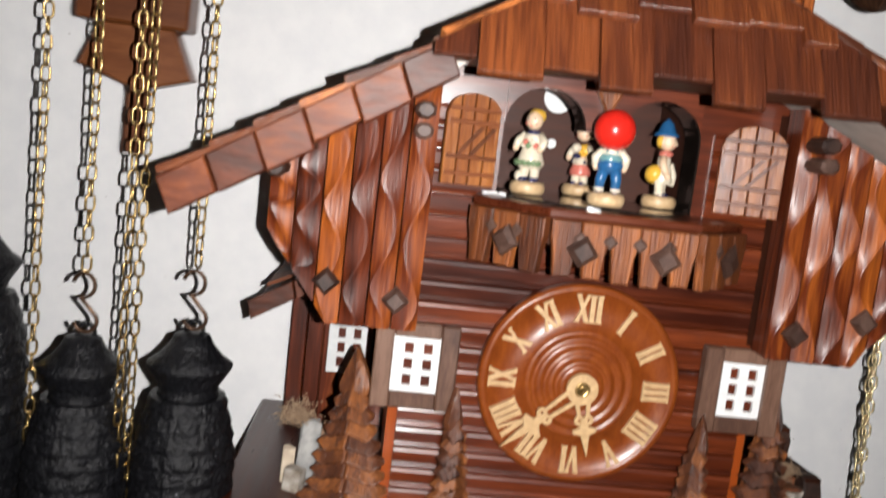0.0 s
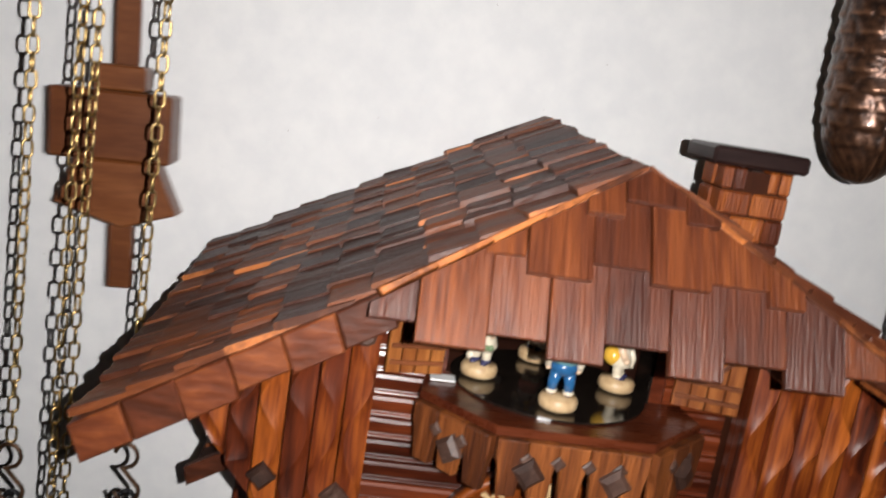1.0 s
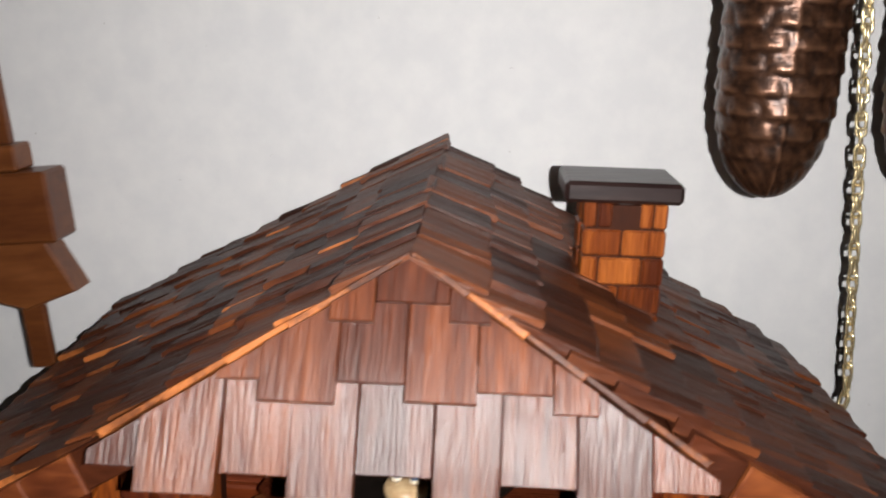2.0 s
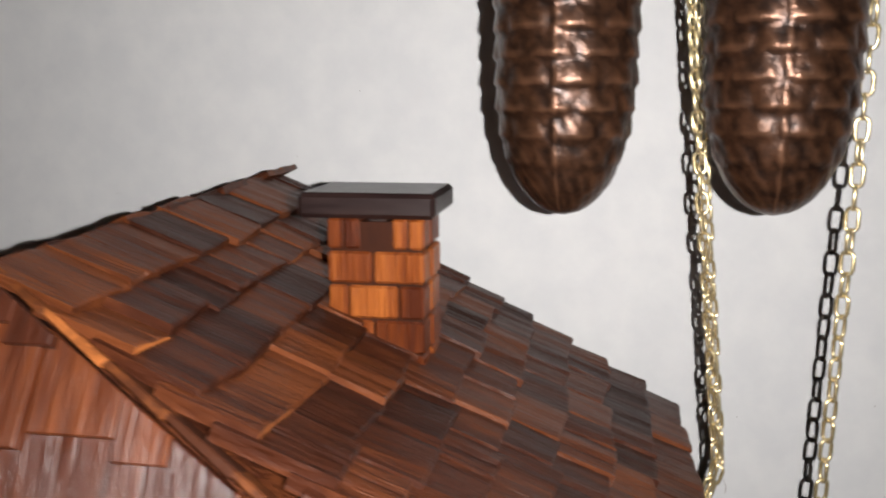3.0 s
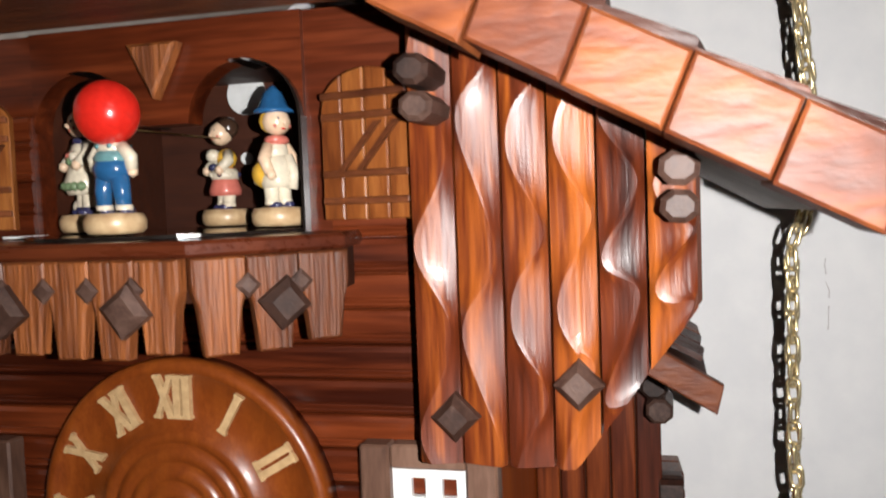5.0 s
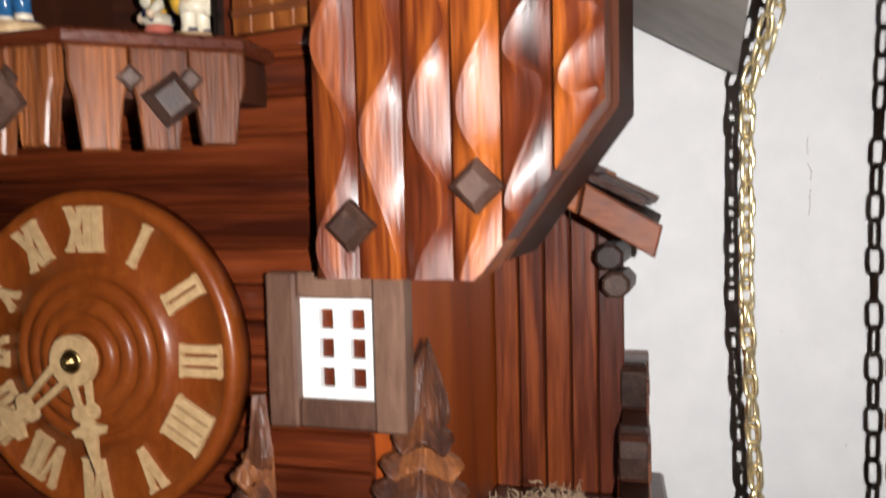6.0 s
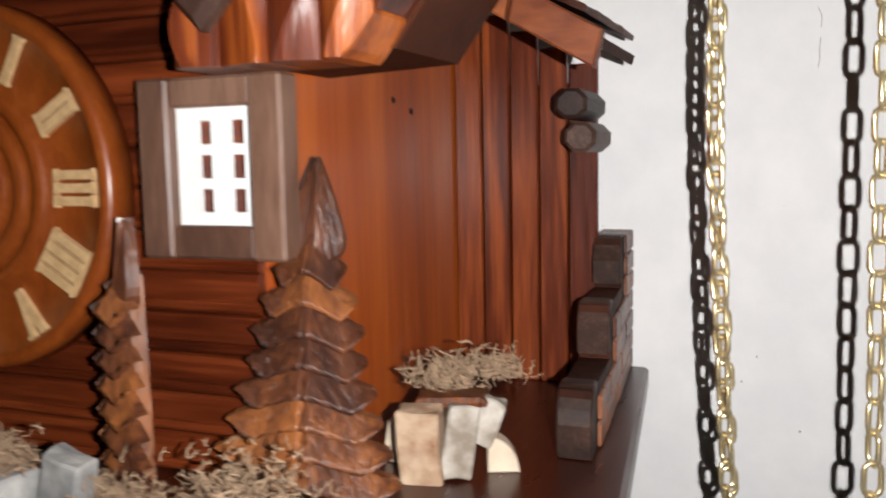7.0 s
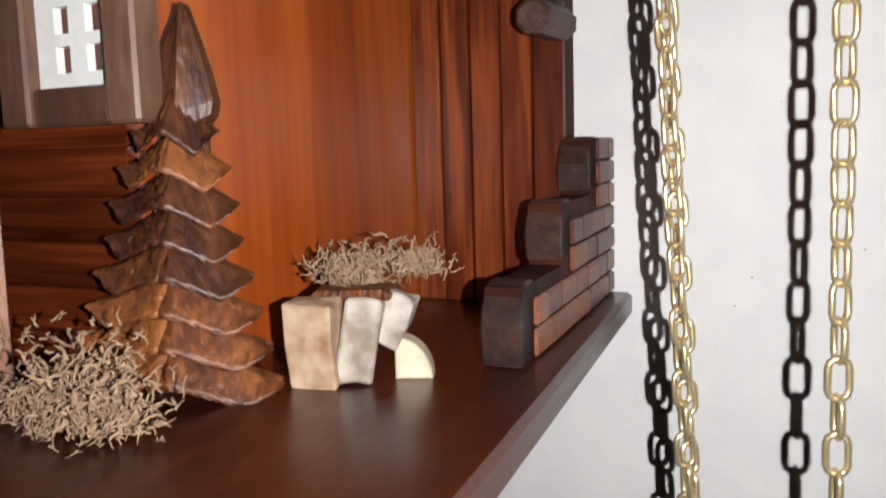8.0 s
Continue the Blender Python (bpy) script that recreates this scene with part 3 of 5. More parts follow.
def carved_wing(clock, s):
    """A bay of carved boards under each slope of the roof."""
    sag = 0.0 if s > 0 else 0.0042
    outer = [(0.0880, 1.628 - sag), (0.136, 1.630 - sag), (0.166, 1.670 - sag), (0.166, 1.704), (0.0880, 1.748)]
    shell = part("bay", prism([(s * x, z) for x, z in outer], -0.1765, -0.138, "y"), M_SHELL, clock, "dark side bay under the roof")
    rng = random.Random(21 + s)
    n = 6
    x0, x1 = 0.0880, 0.1650
    w = (x1 - x0) / n
    for i in range(n):
        a, b = x0 + i * w, x0 + (i + 1) * w - 0.0007

        def low(x):
            return (1.6265 if x < 0.133 else 1.6275 + (x - 0.133) * 1.36) - sag

        bm = bmesh.new()
        nu, nv = 12, 70
        rows = []
        ph = rng.uniform(0, 6)
        freq = rng.uniform(0.050, 0.060)
        for v in range(nv + 1):
            row = []
            for u in range(nu + 1):
                z0 = 1.628 + 0.12 * v / nv
                q = (z0 - 1.62) / freq * 2 * math.pi + ph
                crest = 0.5 + (0.39 * math.sin(q) + 0.05 * math.sin(2 * q + ph)) * (1 if i % 2 else -1)
                f = crest * u / (nu // 2) if u <= nu // 2 else crest + (1 - crest) * (u - nu // 2) / (nu // 2)
                x = a + (b - a) * f
                zl, zh = low(x), roof_z(s * x) - 0.0115
                z = zl + (zh - zl) * v / nv
                h = 1 - abs(u - nu // 2) / (nu // 2)
                h = 0.0002 + 0.0027 * (min(1.0, h * 1.06) ** 0.9)
                row.append(bm.verts.new((s * x, -0.1925 - max(h, 0.0002), z)))
            rows.append(row)
        for r0, r1 in zip(rows, rows[1:]):
            for u in range(nu):
                bm.faces.new((r0[u], r0[u + 1], r1[u + 1], r1[u])).smooth = False
        edge = [r[0] for r in rows], [r[-1] for r in rows]
        for side in edge + (rows[0], rows[-1]):
            back = [bm.verts.new((v.co.x, -0.1760, v.co.z)) for v in side]
            for j in range(len(side) - 1):
                bm.faces.new((side[j], side[j + 1], back[j + 1], back[j]))
        bmesh.ops.recalc_face_normals(bm, faces=bm.faces)
        part("carved_board", bm, M_CARVED, shell, "glossy carved wavy board", smooth=False)
    for x, z in ((0.0995, 1.6405 - sag * 0.8), (0.1335, 1.650 - sag * 1.6)):
        part("diamond_stud", stud((s * x, -0.1950, z), 0.0070, 0.0055), M_BLOCK, shell, "dark diamond stud")
    spots = {1: ((0.1600, 1.7060, 0.0052), (0.1600, 1.6968, 0.0050), (0.0945, 1.7340, 0.0050), (0.0955, 1.7245, 0.0048)),
             -1: ((0.1600, 1.6955, 0.0050), (0.0950, 1.7290, 0.0050), (0.0950, 1.7195, 0.0047))}
    for x, z, r in spots[s]:
        bm = prism([(s * x + r * math.cos(math.pi / 4 * k + 0.3), z + r * 0.86 * math.sin(math.pi / 4 * k + 0.3)) for k in range(8)], -0.2125, -0.186, "y", bevel=0.0014)
        part("log_end", bm, M_BLOCK, shell, "bevelled grey-brown log end")


def stud(c, r, h):
    """A square stud set on its corner, with a flat bevelled top."""
    bm = bmesh.new()
    rings = []
    for rr, d in ((r, 0.0), (r * 0.98, h * 0.5), (r * 0.6, h)):
        rings.append([bm.verts.new((c[0] + rr * math.cos(math.pi / 2 * k), c[1] - d, c[2] + rr * math.sin(math.pi / 2 * k))) for k in range(4)])
    for a, b in zip(rings, rings[1:]):
        for k in range(4):
            bm.faces.new((a[k], a[(k + 1) % 4], b[(k + 1) % 4], b[k]))
    bm.faces.new(rings[-1])
    bm.faces.new(rings[0][::-1])
    bmesh.ops.recalc_face_normals(bm, faces=bm.faces)
    return bm


def dial(clock):
    c = Vector((0, -0.1730, 1.5992))
    face = Matrix.Translation(c) @ Matrix.Rotation(math.radians(90), 4, "X") @ Matrix.Diagonal((1.045, 1.045, 1, 1))
    prof = [(0.0505, -0.004), (0.0505, 0.003), (0.0498, 0.0045), (0.0480, 0.0052), (0.0463, 0.0047), (0.0455, 0.0036), (0.0285, 0.0036)]
    r = 0.0285
    for k in range(4):
        e = 0.0013 * k
        prof += [(r - 0.0007, 0.0048 + e), (r - 0.0024, 0.0054 + e), (r - 0.0042, 0.0052 + e), (r - 0.0050, 0.0040 + e)]
        r -= 0.0056
    prof += [(0.005, 0.0085), (0.0045, 0.0105), (0.0005, 0.0105)]
    d = part("dial", lathe(prof, face, 96), M_DIAL, clock, "round turned orange-brown wooden dial", smooth=True)
    names = ["XII", "I", "II", "III", "IIII", "V", "VI", "VII", "VIII", "IX", "X", "XI"]
    widths = {"I": 0.0034, "V": 0.0062, "X": 0.0062}

    def stroke(bm, p, q, w, m):
        p, q = Vector(p), Vector(q)
        lift = 0.0052 + 0.00007 * (len(bm.verts) // 8)
        a = q - p
        nrm = Vector((-a.y, a.x)).normalized() * w / 2
        quad = [p + nrm, p - nrm, q - nrm, q + nrm]
        va = [bm.verts.new(m @ Vector((v.x, v.y, 0.0034))) for v in quad]
        vb = [bm.verts.new(m @ Vector((v.x, v.y, lift))) for v in quad]
        bm.faces.new(vb)
        for i in range(4):
            bm.faces.new((va[i], va[(i + 1) % 4], vb[(i + 1) % 4], vb[i]))

    for i, text in enumerate(names):
        m = face @ Matrix.Rotation(-i * math.pi / 6, 4, "Z") @ Matrix.Translation((0, 0.0386, 0))
        total = sum(widths[ch] for ch in text)
        x = -total / 2
        hgt = 0.0066
        bm = bmesh.new()
        for ch in text:
            w = widths[ch]
            cx = x + w / 2
            if ch == "I":
                stroke(bm, (cx, -hgt), (cx, hgt), 0.0024, m)
                for e in (-hgt, hgt):
                    stroke(bm, (cx - 0.0016, e * 0.95), (cx + 0.0016, e * 0.98), 0.0009, m)
            elif ch == "X":
                stroke(bm, (cx - 0.0024, -hgt), (cx + 0.0024, hgt), 0.0016, m)
                stroke(bm, (cx + 0.0024, -hgt), (cx - 0.0024, hgt), 0.0022, m)
                for e in (-hgt, hgt):
                    for o in (-0.0024, 0.0024):
                        stroke(bm, (cx + o - 0.0012, e * 0.95), (cx + o + 0.0012, e * 0.98), 0.0011, m)
            else:
                stroke(bm, (cx, -hgt), (cx - 0.0023, hgt), 0.0022, m)
                stroke(bm, (cx, -hgt), (cx + 0.0023, hgt), 0.0014, m)
                for o in (-0.0023, 0.0023):
                    stroke(bm, (cx + o - 0.0013, hgt * 0.95), (cx + o + 0.0013, hgt * 0.98), 0.0011, m)
            x += w
        bmesh.ops.recalc_face_normals(bm, faces=bm.faces)
        part("numeral", bm, M_CREAM, d, "cream raised numeral " + text)

    def hand(name, length, degrees, z):
        m = face @ Matrix.Translation((0, 0, z)) @ Matrix.Rotation(-math.radians(degrees), 4, "Z")
        bm = bmesh.new()
        L = length

        def plate(poly, lift=0.0):
            va = [bm.verts.new(m @ Vector((u, v, 0))) for u, v in poly]
            vb = [bm.verts.new(m @ Vector((u, v, 0.0012 + lift))) for u, v in poly]
            k = len(poly)
            bm.faces.new(vb)
            for i in range(k):
                bm.faces.new((va[i], va[(i + 1) % k], vb[(i + 1) % k], vb[i]))

        def ring(cx, cy, r0, r1, n=20, a0=0.0, a1=2 * math.pi, lift=0.0):
            for i in range(n):
                p, q = a0 + (a1 - a0) * i / n, a0 + (a1 - a0) * (i + 1) / n
                plate([(cx + r0 * math.cos(p), cy + r0 * math.sin(p)), (cx + r1 * math.cos(p), cy + r1 * math.sin(p)),
                       (cx + r1 * math.cos(q), cy + r1 * math.sin(q)), (cx + r0 * math.cos(q), cy + r0 * math.sin(q))], lift)

        ring(0, 0, 0.0036, 0.0078)
        for k, s in enumerate((1, -1)):
            plate([(s * 0.0042, 0.005), (s * 0.0020, 0.0045), (s * 0.0012, L * 0.42), (s * 0.0030, L * 0.40)], 0.00010 + k * 0.00008)
            ring(s * 0.0022, L * 0.46, 0.0008, 0.0026, 12, lift=0.00026 + k * 0.00008)
            plate([(s * 0.0006, L * 0.62), (s * 0.0012, L * 0.55), (s * 0.0062, L * 0.60), (s * 0.0052, L * 0.66)], 0.00042 + k * 0.00008)
            plate([(0, L * 0.70), (0, L * 0.56), (s * 0.0024, L * 0.56), (s * 0.0040, L * 0.66)], 0.00058 + k * 0.00008)
        plate([(-0.0012, L * 0.42), (0.0012, L * 0.42), (0.0022, L * 0.58), (-0.0022, L * 0.58)], 0.00074)
        plate([(-0.0022, L * 0.66), (0.0022, L * 0.66), (0.0011, L * 0.84), (0, L), (-0.0011, L * 0.84)], 0.00082)
        bmesh.ops.remove_doubles(bm, verts=bm.verts, dist=1e-5)
        bmesh.ops.recalc_face_normals(bm, faces=bm.faces)
        part(name, bm, M_CREAM, d, "ornate cream clock hand")

    hand("hour_hand", 0.0345, 169, 0.0108)
    hand("minute_hand", 0.0490, 229, 0.0124)
    part("hand_nut", lathe([(0.0036, 0.0100), (0.0038, 0.0136), (0.0030, 0.0146), (0.0026, 0.0138), (0.0010, 0.0138), (0.0009, 0.0159), (0.0002, 0.0162)], face, 20), M_OLDBRASS, d, "small brass hand nut", smooth=True)


def small_window(clock, x0, x1, z0, z1, y, framed=True):
    """White six-pane window in a weathered frame."""
    w = part("window", box(x0 - 0.001, x1 + 0.001, y + 0.0002, y + 0.0022, z0 - 0.001, z1 + 0.001), M_LOG, clock, "white six-pane window in a grey-brown frame")
    if framed:
        b = 0.0095
        for a in ((x0 - b, x0, z0 - 0.0085, z1 + 0.0075), (x1, x1 + b, z0 - 0.0085, z1 + 0.0075)):
            part("frame_board", box(a[0], a[1], y - 0.006, y + 0.002, a[2], a[3], 0.0008), M_GREYWOOD, w)
        for a in ((x0, x1, z0 - 0.0085, z0), (x0, x1, z1, z1 + 0.0075)):
            part("frame_board", box(a[0], a[1], y - 0.0048, y + 0.002, a[2], a[3], 0.0008), M_GREYWOOD, w)
    bm = bmesh.new()
    W, H = x1 - x0, z1 - z0
    us = [0, 0.245, 0.435, 0.65, 0.845, 1]
    vs = [0, 0.11, 0.31, 0.40, 0.60, 0.69, 0.89, 1]
    for i in range(5):
        for j in range(7):
            if i % 2 and j % 2:
                continue
            box(x0 + W * us[i], x0 + W * us[i + 1], y - 0.0022, y, z0 + H * vs[j], z0 + H * vs[j + 1], 0, bm)
    bmesh.ops.remove_doubles(bm, verts=bm.verts, dist=1e-6)
    part("window_lattice", bm, M_WHITE, w, "white plastic window lattice")


def shutter_door(clock, x0, x1, z0, z1, y, ajar):
    """An arched plank door folded flat against the wall."""
    W = x1 - x0
    cx = (x0 + x1) / 2
    zc = z1 - W * 0.36
    d = part("shutter", box(x0 + 0.001, x1 - 0.001, y + 0.002, y + 0.004, z0, zc), M_SHELL, clock, "arched orange-brown plank shutter")
    n = 4
    for i in range(n):
        a, b = x0 + W * i / n, x0 + W * (i + 1) / n - 0.0006
        pts = [(a, z0), (b, z0)]
        for k in range(5):
            x = b + (a - b) * k / 4
            q = max(0.0, 1 - ((x - cx) / (W / 2)) ** 2)
            pts.append((x, zc + W * 0.36 * math.sqrt(q)))
        part("shutter_plank", prism(pts, y, y + 0.0035, "y", bevel=0.0004), M_DOOR, d)
    H = z1 - z0
    for f in (0.10, 0.28, 0.66, 0.80):
        part("shutter_bar", box(x0 + 0.0008, x1 - 0.0008, y - 0.0016, y, z0 + H * f, z0 + H * f + 0.0022, 0.0004), M_DOORBAR, d)
    a, b = Vector((x0 + W * 0.2, 0, z0 + H * 0.32)), Vector((x0 + W * 0.62, 0, z0 + H * 0.64))
    for off in (0.0, 0.0065):
        bm = prism([(a.x + off, a.z), (a.x + off + 0.0022, a.z), (b.x + off + 0.0022, b.z), (b.x + off, b.z)], y - 0.0014, y, "y")
        part("shutter_brace", bm, M_DOORBAR, d)
    # turned a little away from the wall about its inner edge
    hinge = Vector((x0 if ajar > 0 else x1, y + 0.004, 0))
    turn = Matrix.Translation(hinge) @ Matrix.Rotation(math.radians(-ajar), 4, "Z") @ Matrix.Translation(-hinge)
    for o in (d, *d.children):
        o.data.transform(turn)


def balcony(clock):
    z = 1.692
    deck = [(-0.064, -0.168), (-0.067, -0.191), (-0.035, -0.2235), (0.035, -0.2235), (0.067, -0.191), (0.064, -0.168)]
    b = part("balcony", prism(deck, z - 0.0045, z, "z", bevel=0.001), M_PLAT, clock, "dark balcony with carved tongues and studs")
    inner = [(x * 0.955, -0.168 + (y + 0.168) * 0.90) for x, y in deck]
    part("balcony_core", prism(inner, z - 0.017, z - 0.0048, "z"), M_SHELL, b)
    part("carousel_plate", lathe([(0.0485, z + 0.0002), (0.0485, z + 0.0012), (0.001, z + 0.0013)], Matrix.Translation((-0.003, -0.1625, 0)), 48), M_BLACK, b, "glossy black carousel plate")
    rng = random.Random(3)
    runs = [((-0.0660, -0.1905), (-0.034, -0.2215), 3), ((-0.034, -0.2215), (0.034, -0.2215), 5), ((0.034, -0.2215), (0.0660, -0.1905), 3)]
    for (xa, ya), (xb, yb), n in runs:
        d = Vector((xb - xa, yb - ya, 0))
        ln = d.length
        d.normalize()
        out = Vector((d.y, -d.x, 0))
        ang = math.atan2(d.y, d.x)
        w = ln / n
        for i in range(n):
            c = Vector((xa, ya, 0)) + d * (w * (i + 0.5))
            m = Matrix.Translation((c.x, c.y, z - 0.0046)) @ Matrix.Rotation(ang, 4, "Z")
            hw, low = w / 2 - 0.0002, -0.0258 + rng.uniform(-0.001, 0.001)
            bm = prism([(-hw, 0), (hw, 0), (hw, -0.0085), (hw * 0.80, -0.014), (hw * 0.62, low), (-hw * 0.62, low), (-hw * 0.80, -0.014), (-hw, -0.0085)], -0.0045, 0.0005, "y", bevel=0.0006)
            bmesh.ops.transform(bm, matrix=m, verts=bm.verts)
            part("carved_tongue", bm, M_TONGUE, b)
            if i:
                mm = Matrix.Translation(Vector((c.x, c.y, z - 0.0125)) - d * (w / 2)) @ Matrix.Rotation(ang, 4, "Z")
                bm = stud((0, -0.0047, 0), 0.0036, 0.0012)
                bmesh.ops.transform(bm, matrix=mm, verts=bm.verts)
                part("small_star", bm, M_BLOCK, b)
        spots = (0.55,) if n == 3 else (0.22, 0.78)
        for q in spots:
            c = Vector((xa, ya, z - 0.0180)) + d * (ln * q)
            mm = Matrix.Translation(c) @ Matrix.Rotation(ang, 4, "Z") @ Matrix.Rotation(math.radians(8), 4, "Y")
            bm = stud((0, -0.0048, 0), 0.0076, 0.0042)
            bmesh.ops.transform(bm, matrix=mm, verts=bm.verts)
            part("diamond_stud", bm, M_BLOCK, b, "dark diamond stud")
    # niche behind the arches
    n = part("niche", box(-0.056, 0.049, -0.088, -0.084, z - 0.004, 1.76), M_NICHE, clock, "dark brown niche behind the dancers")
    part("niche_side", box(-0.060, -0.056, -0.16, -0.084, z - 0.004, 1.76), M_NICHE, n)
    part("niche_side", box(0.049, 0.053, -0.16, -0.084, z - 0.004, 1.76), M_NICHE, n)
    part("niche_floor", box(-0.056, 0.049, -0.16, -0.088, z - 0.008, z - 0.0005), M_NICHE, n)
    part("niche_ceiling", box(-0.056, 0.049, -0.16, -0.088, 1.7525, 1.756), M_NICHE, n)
    part("mirror_disc", lathe([(0.0088, 0), (0.0088, 0.0012), (0.0005, 0.0012)], pose(-0.0140, -0.0882, 1.7480, 90), 24), M_WHITE, n, "round pale disc on the niche wall")
    part("mirror_disc", lathe([(0.0028, 0), (0.0028, 0.0012), (0.0005, 0.0012)], pose(-0.0150, -0.0882, 1.7210, 90), 16), M_WHITE, n)
    # black lacquered lining of the arches
    for cx, r in ((-0.0335, 0.0205), (0.026, 0.0205)):
        pts = [(cx + r, z)] + [(cx + r * math.cos(math.pi * i / 14), 1.7285 + r * 0.95 * math.sin(math.pi * i / 14)) for i in range(9)]
        bm = bmesh.new()
        for (xa, za), (xb, zb) in zip(pts, pts[1:]):
            if cx < 0 and za < 1.7285:
                continue
            k = 0.0010 / r
            prism([(xa, za), (xb, zb), (xb - (xb - cx) * k, zb), (xa - (xa - cx) * k, za)], -0.1715, -0.150, "y", bm)
        bmesh.ops.remove_doubles(bm, verts=bm.verts, dist=1e-5)
        part("arch_lining", bm, M_BLACK, n, "glossy black lining of the arch")
    # carved pendant between the arches
    p = [(-0.0125, 1.7545), (0.0055, 1.7545), (0.0015, 1.746), (-0.0035, 1.7365), (-0.0085, 1.746)]
    part("carved_pendant", prism(p, -0.1755, -0.169, "y", bevel=0.001), M_TONGUE, clock, "pointed carved pendant")


main_roof(clock)
hip_gable(clock)
chimney(clock)
house_body(clock)
for s in (1, -1):
    carved_wing(clock, s)
dial(clock)
small_window(clock, 0.0735, 0.0975, 1.5895, 1.619, -0.1735)
small_window(clock, -0.0975, -0.0735, 1.5865, 1.6155, -0.1735)
shutter_door(clock, 0.0565, 0.0885, 1.6955, 1.7405, -0.1775, 14)
shutter_door(clock, -0.0855, -0.0575, 1.6955, 1.7405, -0.1775, -14)
balcony(clock)
small_window(clock, -0.1380, -0.1130, 1.5555, 1.5900, -0.0456, False)


# ---- carved garden, fence and dancers of the clock ----
M_STONE_W = plain("pale_stone", (0.17, 0.135, 0.10), (0.40, 0.365, 0.32), 150, 0.7, bump=0.3)
M_STONE_B = plain("rusty_stone", (0.18, 0.085, 0.04), (0.42, 0.31, 0.21), 130, 0.75, bump=0.4)
M_STONE_G = plain("grey_stone", (0.15, 0.15, 0.15), (0.34, 0.33, 0.31), 130, 0.75, bump=0.4)
M_STONE_C = plain("cream_wood_chip", (0.40, 0.32, 0.235), (0.54, 0.45, 0.34), 130, 0.6, bump=0.2)


def carved_tree(clock, at, height, half, tiers, yaw, lean, label, seed):
    """A conifer carved in relief: a pointed tip over pairs of fluted boughs."""
    rng = random.Random(seed)
    m = Matrix.Translation(at) @ Matrix.Rotation(math.radians(yaw), 4, "Z") @ Matrix.Rotation(math.radians(lean), 4, "Y")
    tip = height * 0.27
    depth = half * 0.42 + 0.002

    def fin(bm):
        bmesh.ops.recalc_face_normals(bm, faces=bm.faces)
        bmesh.ops.transform(bm, matrix=m, verts=bm.verts)
        return bm

    core = bmesh.new()
    prism([(-half * 0.42, 0), (half * 0.42, 0), (half * 0.16, height * 0.8), (-half * 0.16, height * 0.8)], -0.0015, 0.002, "y", core)
    tree = part("carved_tree", fin(core), M_TREE, clock, label)
    bm = bmesh.new()
    # a keeled spear: straight flanks that meet in a ridge, drawn to a fine point
    rows = []
    for f, wide in ((-0.16, 0.20), (0.0, 0.30), (0.12, 0.315), (0.35, 0.25), (0.6, 0.165), (0.8, 0.09), (0.93, 0.04), (1.0, 0.012)):
        z, x, d = height - tip * (1 - f), half * wide, depth * (0.34 + 0.30 * (1 - max(f, 0)))
        rows.append([bm.verts.new(c) for c in ((-x, 0.001, z), (-x, -d * 0.55, z), (-x * 0.25, -d * 0.80, z), (x * 0.12, -d, z), (x, -d * 0.5, z), (x, 0.001, z))])
    for lo, hi in zip(rows, rows[1:]):
        for j in range(6):
            bm.faces.new((lo[j], lo[(j + 1) % 6], hi[(j + 1) % 6], hi[j]))
    bm.faces.new(rows[0])
    bm.faces.new(rows[-1])
    part("tree_tip", fin(bm), M_TREE, tree)
    span = (height - tip * 0.78) / (tiers + 0.85)
    for k in range(tiers):
        f = (k + 1) / tiers
        w = half * (0.30 + 0.70 * f) * rng.uniform(0.92, 1.06)
        zt = height - tip * 0.78 - span * k
        for s in (1, -1):
            bm = bmesh.new()
            nu, nv = 9, 6
            front, back = [], []
            for i in range(nu + 1):
                u = i / nu
                fr, bk = [], []
                for j in range(nv + 1):
                    v = j / nv
                    x = s * w * u * (0.92 + 0.08 * v)
                    za = zt - span * 1.18 * u ** 0.75
                    zb = zt - span * (1.25 + 0.62 * (u / 0.7) ** 1.3 if u < 0.7 else 1.87 - 0.62 * ((u - 0.7) / 0.3) ** 0.9)
                    z = za + (zb - za) * v
                    flute = 0.0012 * math.sin((u - 0.35 * v) * math.pi * 9) * (1 if s < 0 else 0.5)
                    y = -depth * (0.50 + 0.50 * v) * (1 - 0.55 * u) - 0.0012 * v + flute - 0.0006
                    fr.append(bm.verts.new((x, y, z)))
                    bk.append(bm.verts.new((x, y + 0.0017 + 0.001 * (1 - v), z + 0.0004)))
                front.append(fr)
                back.append(bk)
            for i in range(nu):
                for j in range(nv):
                    bm.faces.new((front[i][j], front[i + 1][j], front[i + 1][j + 1], front[i][j + 1])).smooth = True
                    bm.faces.new((back[i][j], back[i][j + 1], back[i + 1][j + 1], back[i + 1][j]))
                for j in (0, nv):
                    bm.faces.new((front[i][j], front[i + 1][j], back[i + 1][j], back[i][j]))
            for i in (0, nu):
                for j in range(nv):
                    bm.faces.new((front[i][j], front[i][j + 1], back[i][j + 1], back[i][j]))
            part("bough", fin(bm), M_TREE, tree)


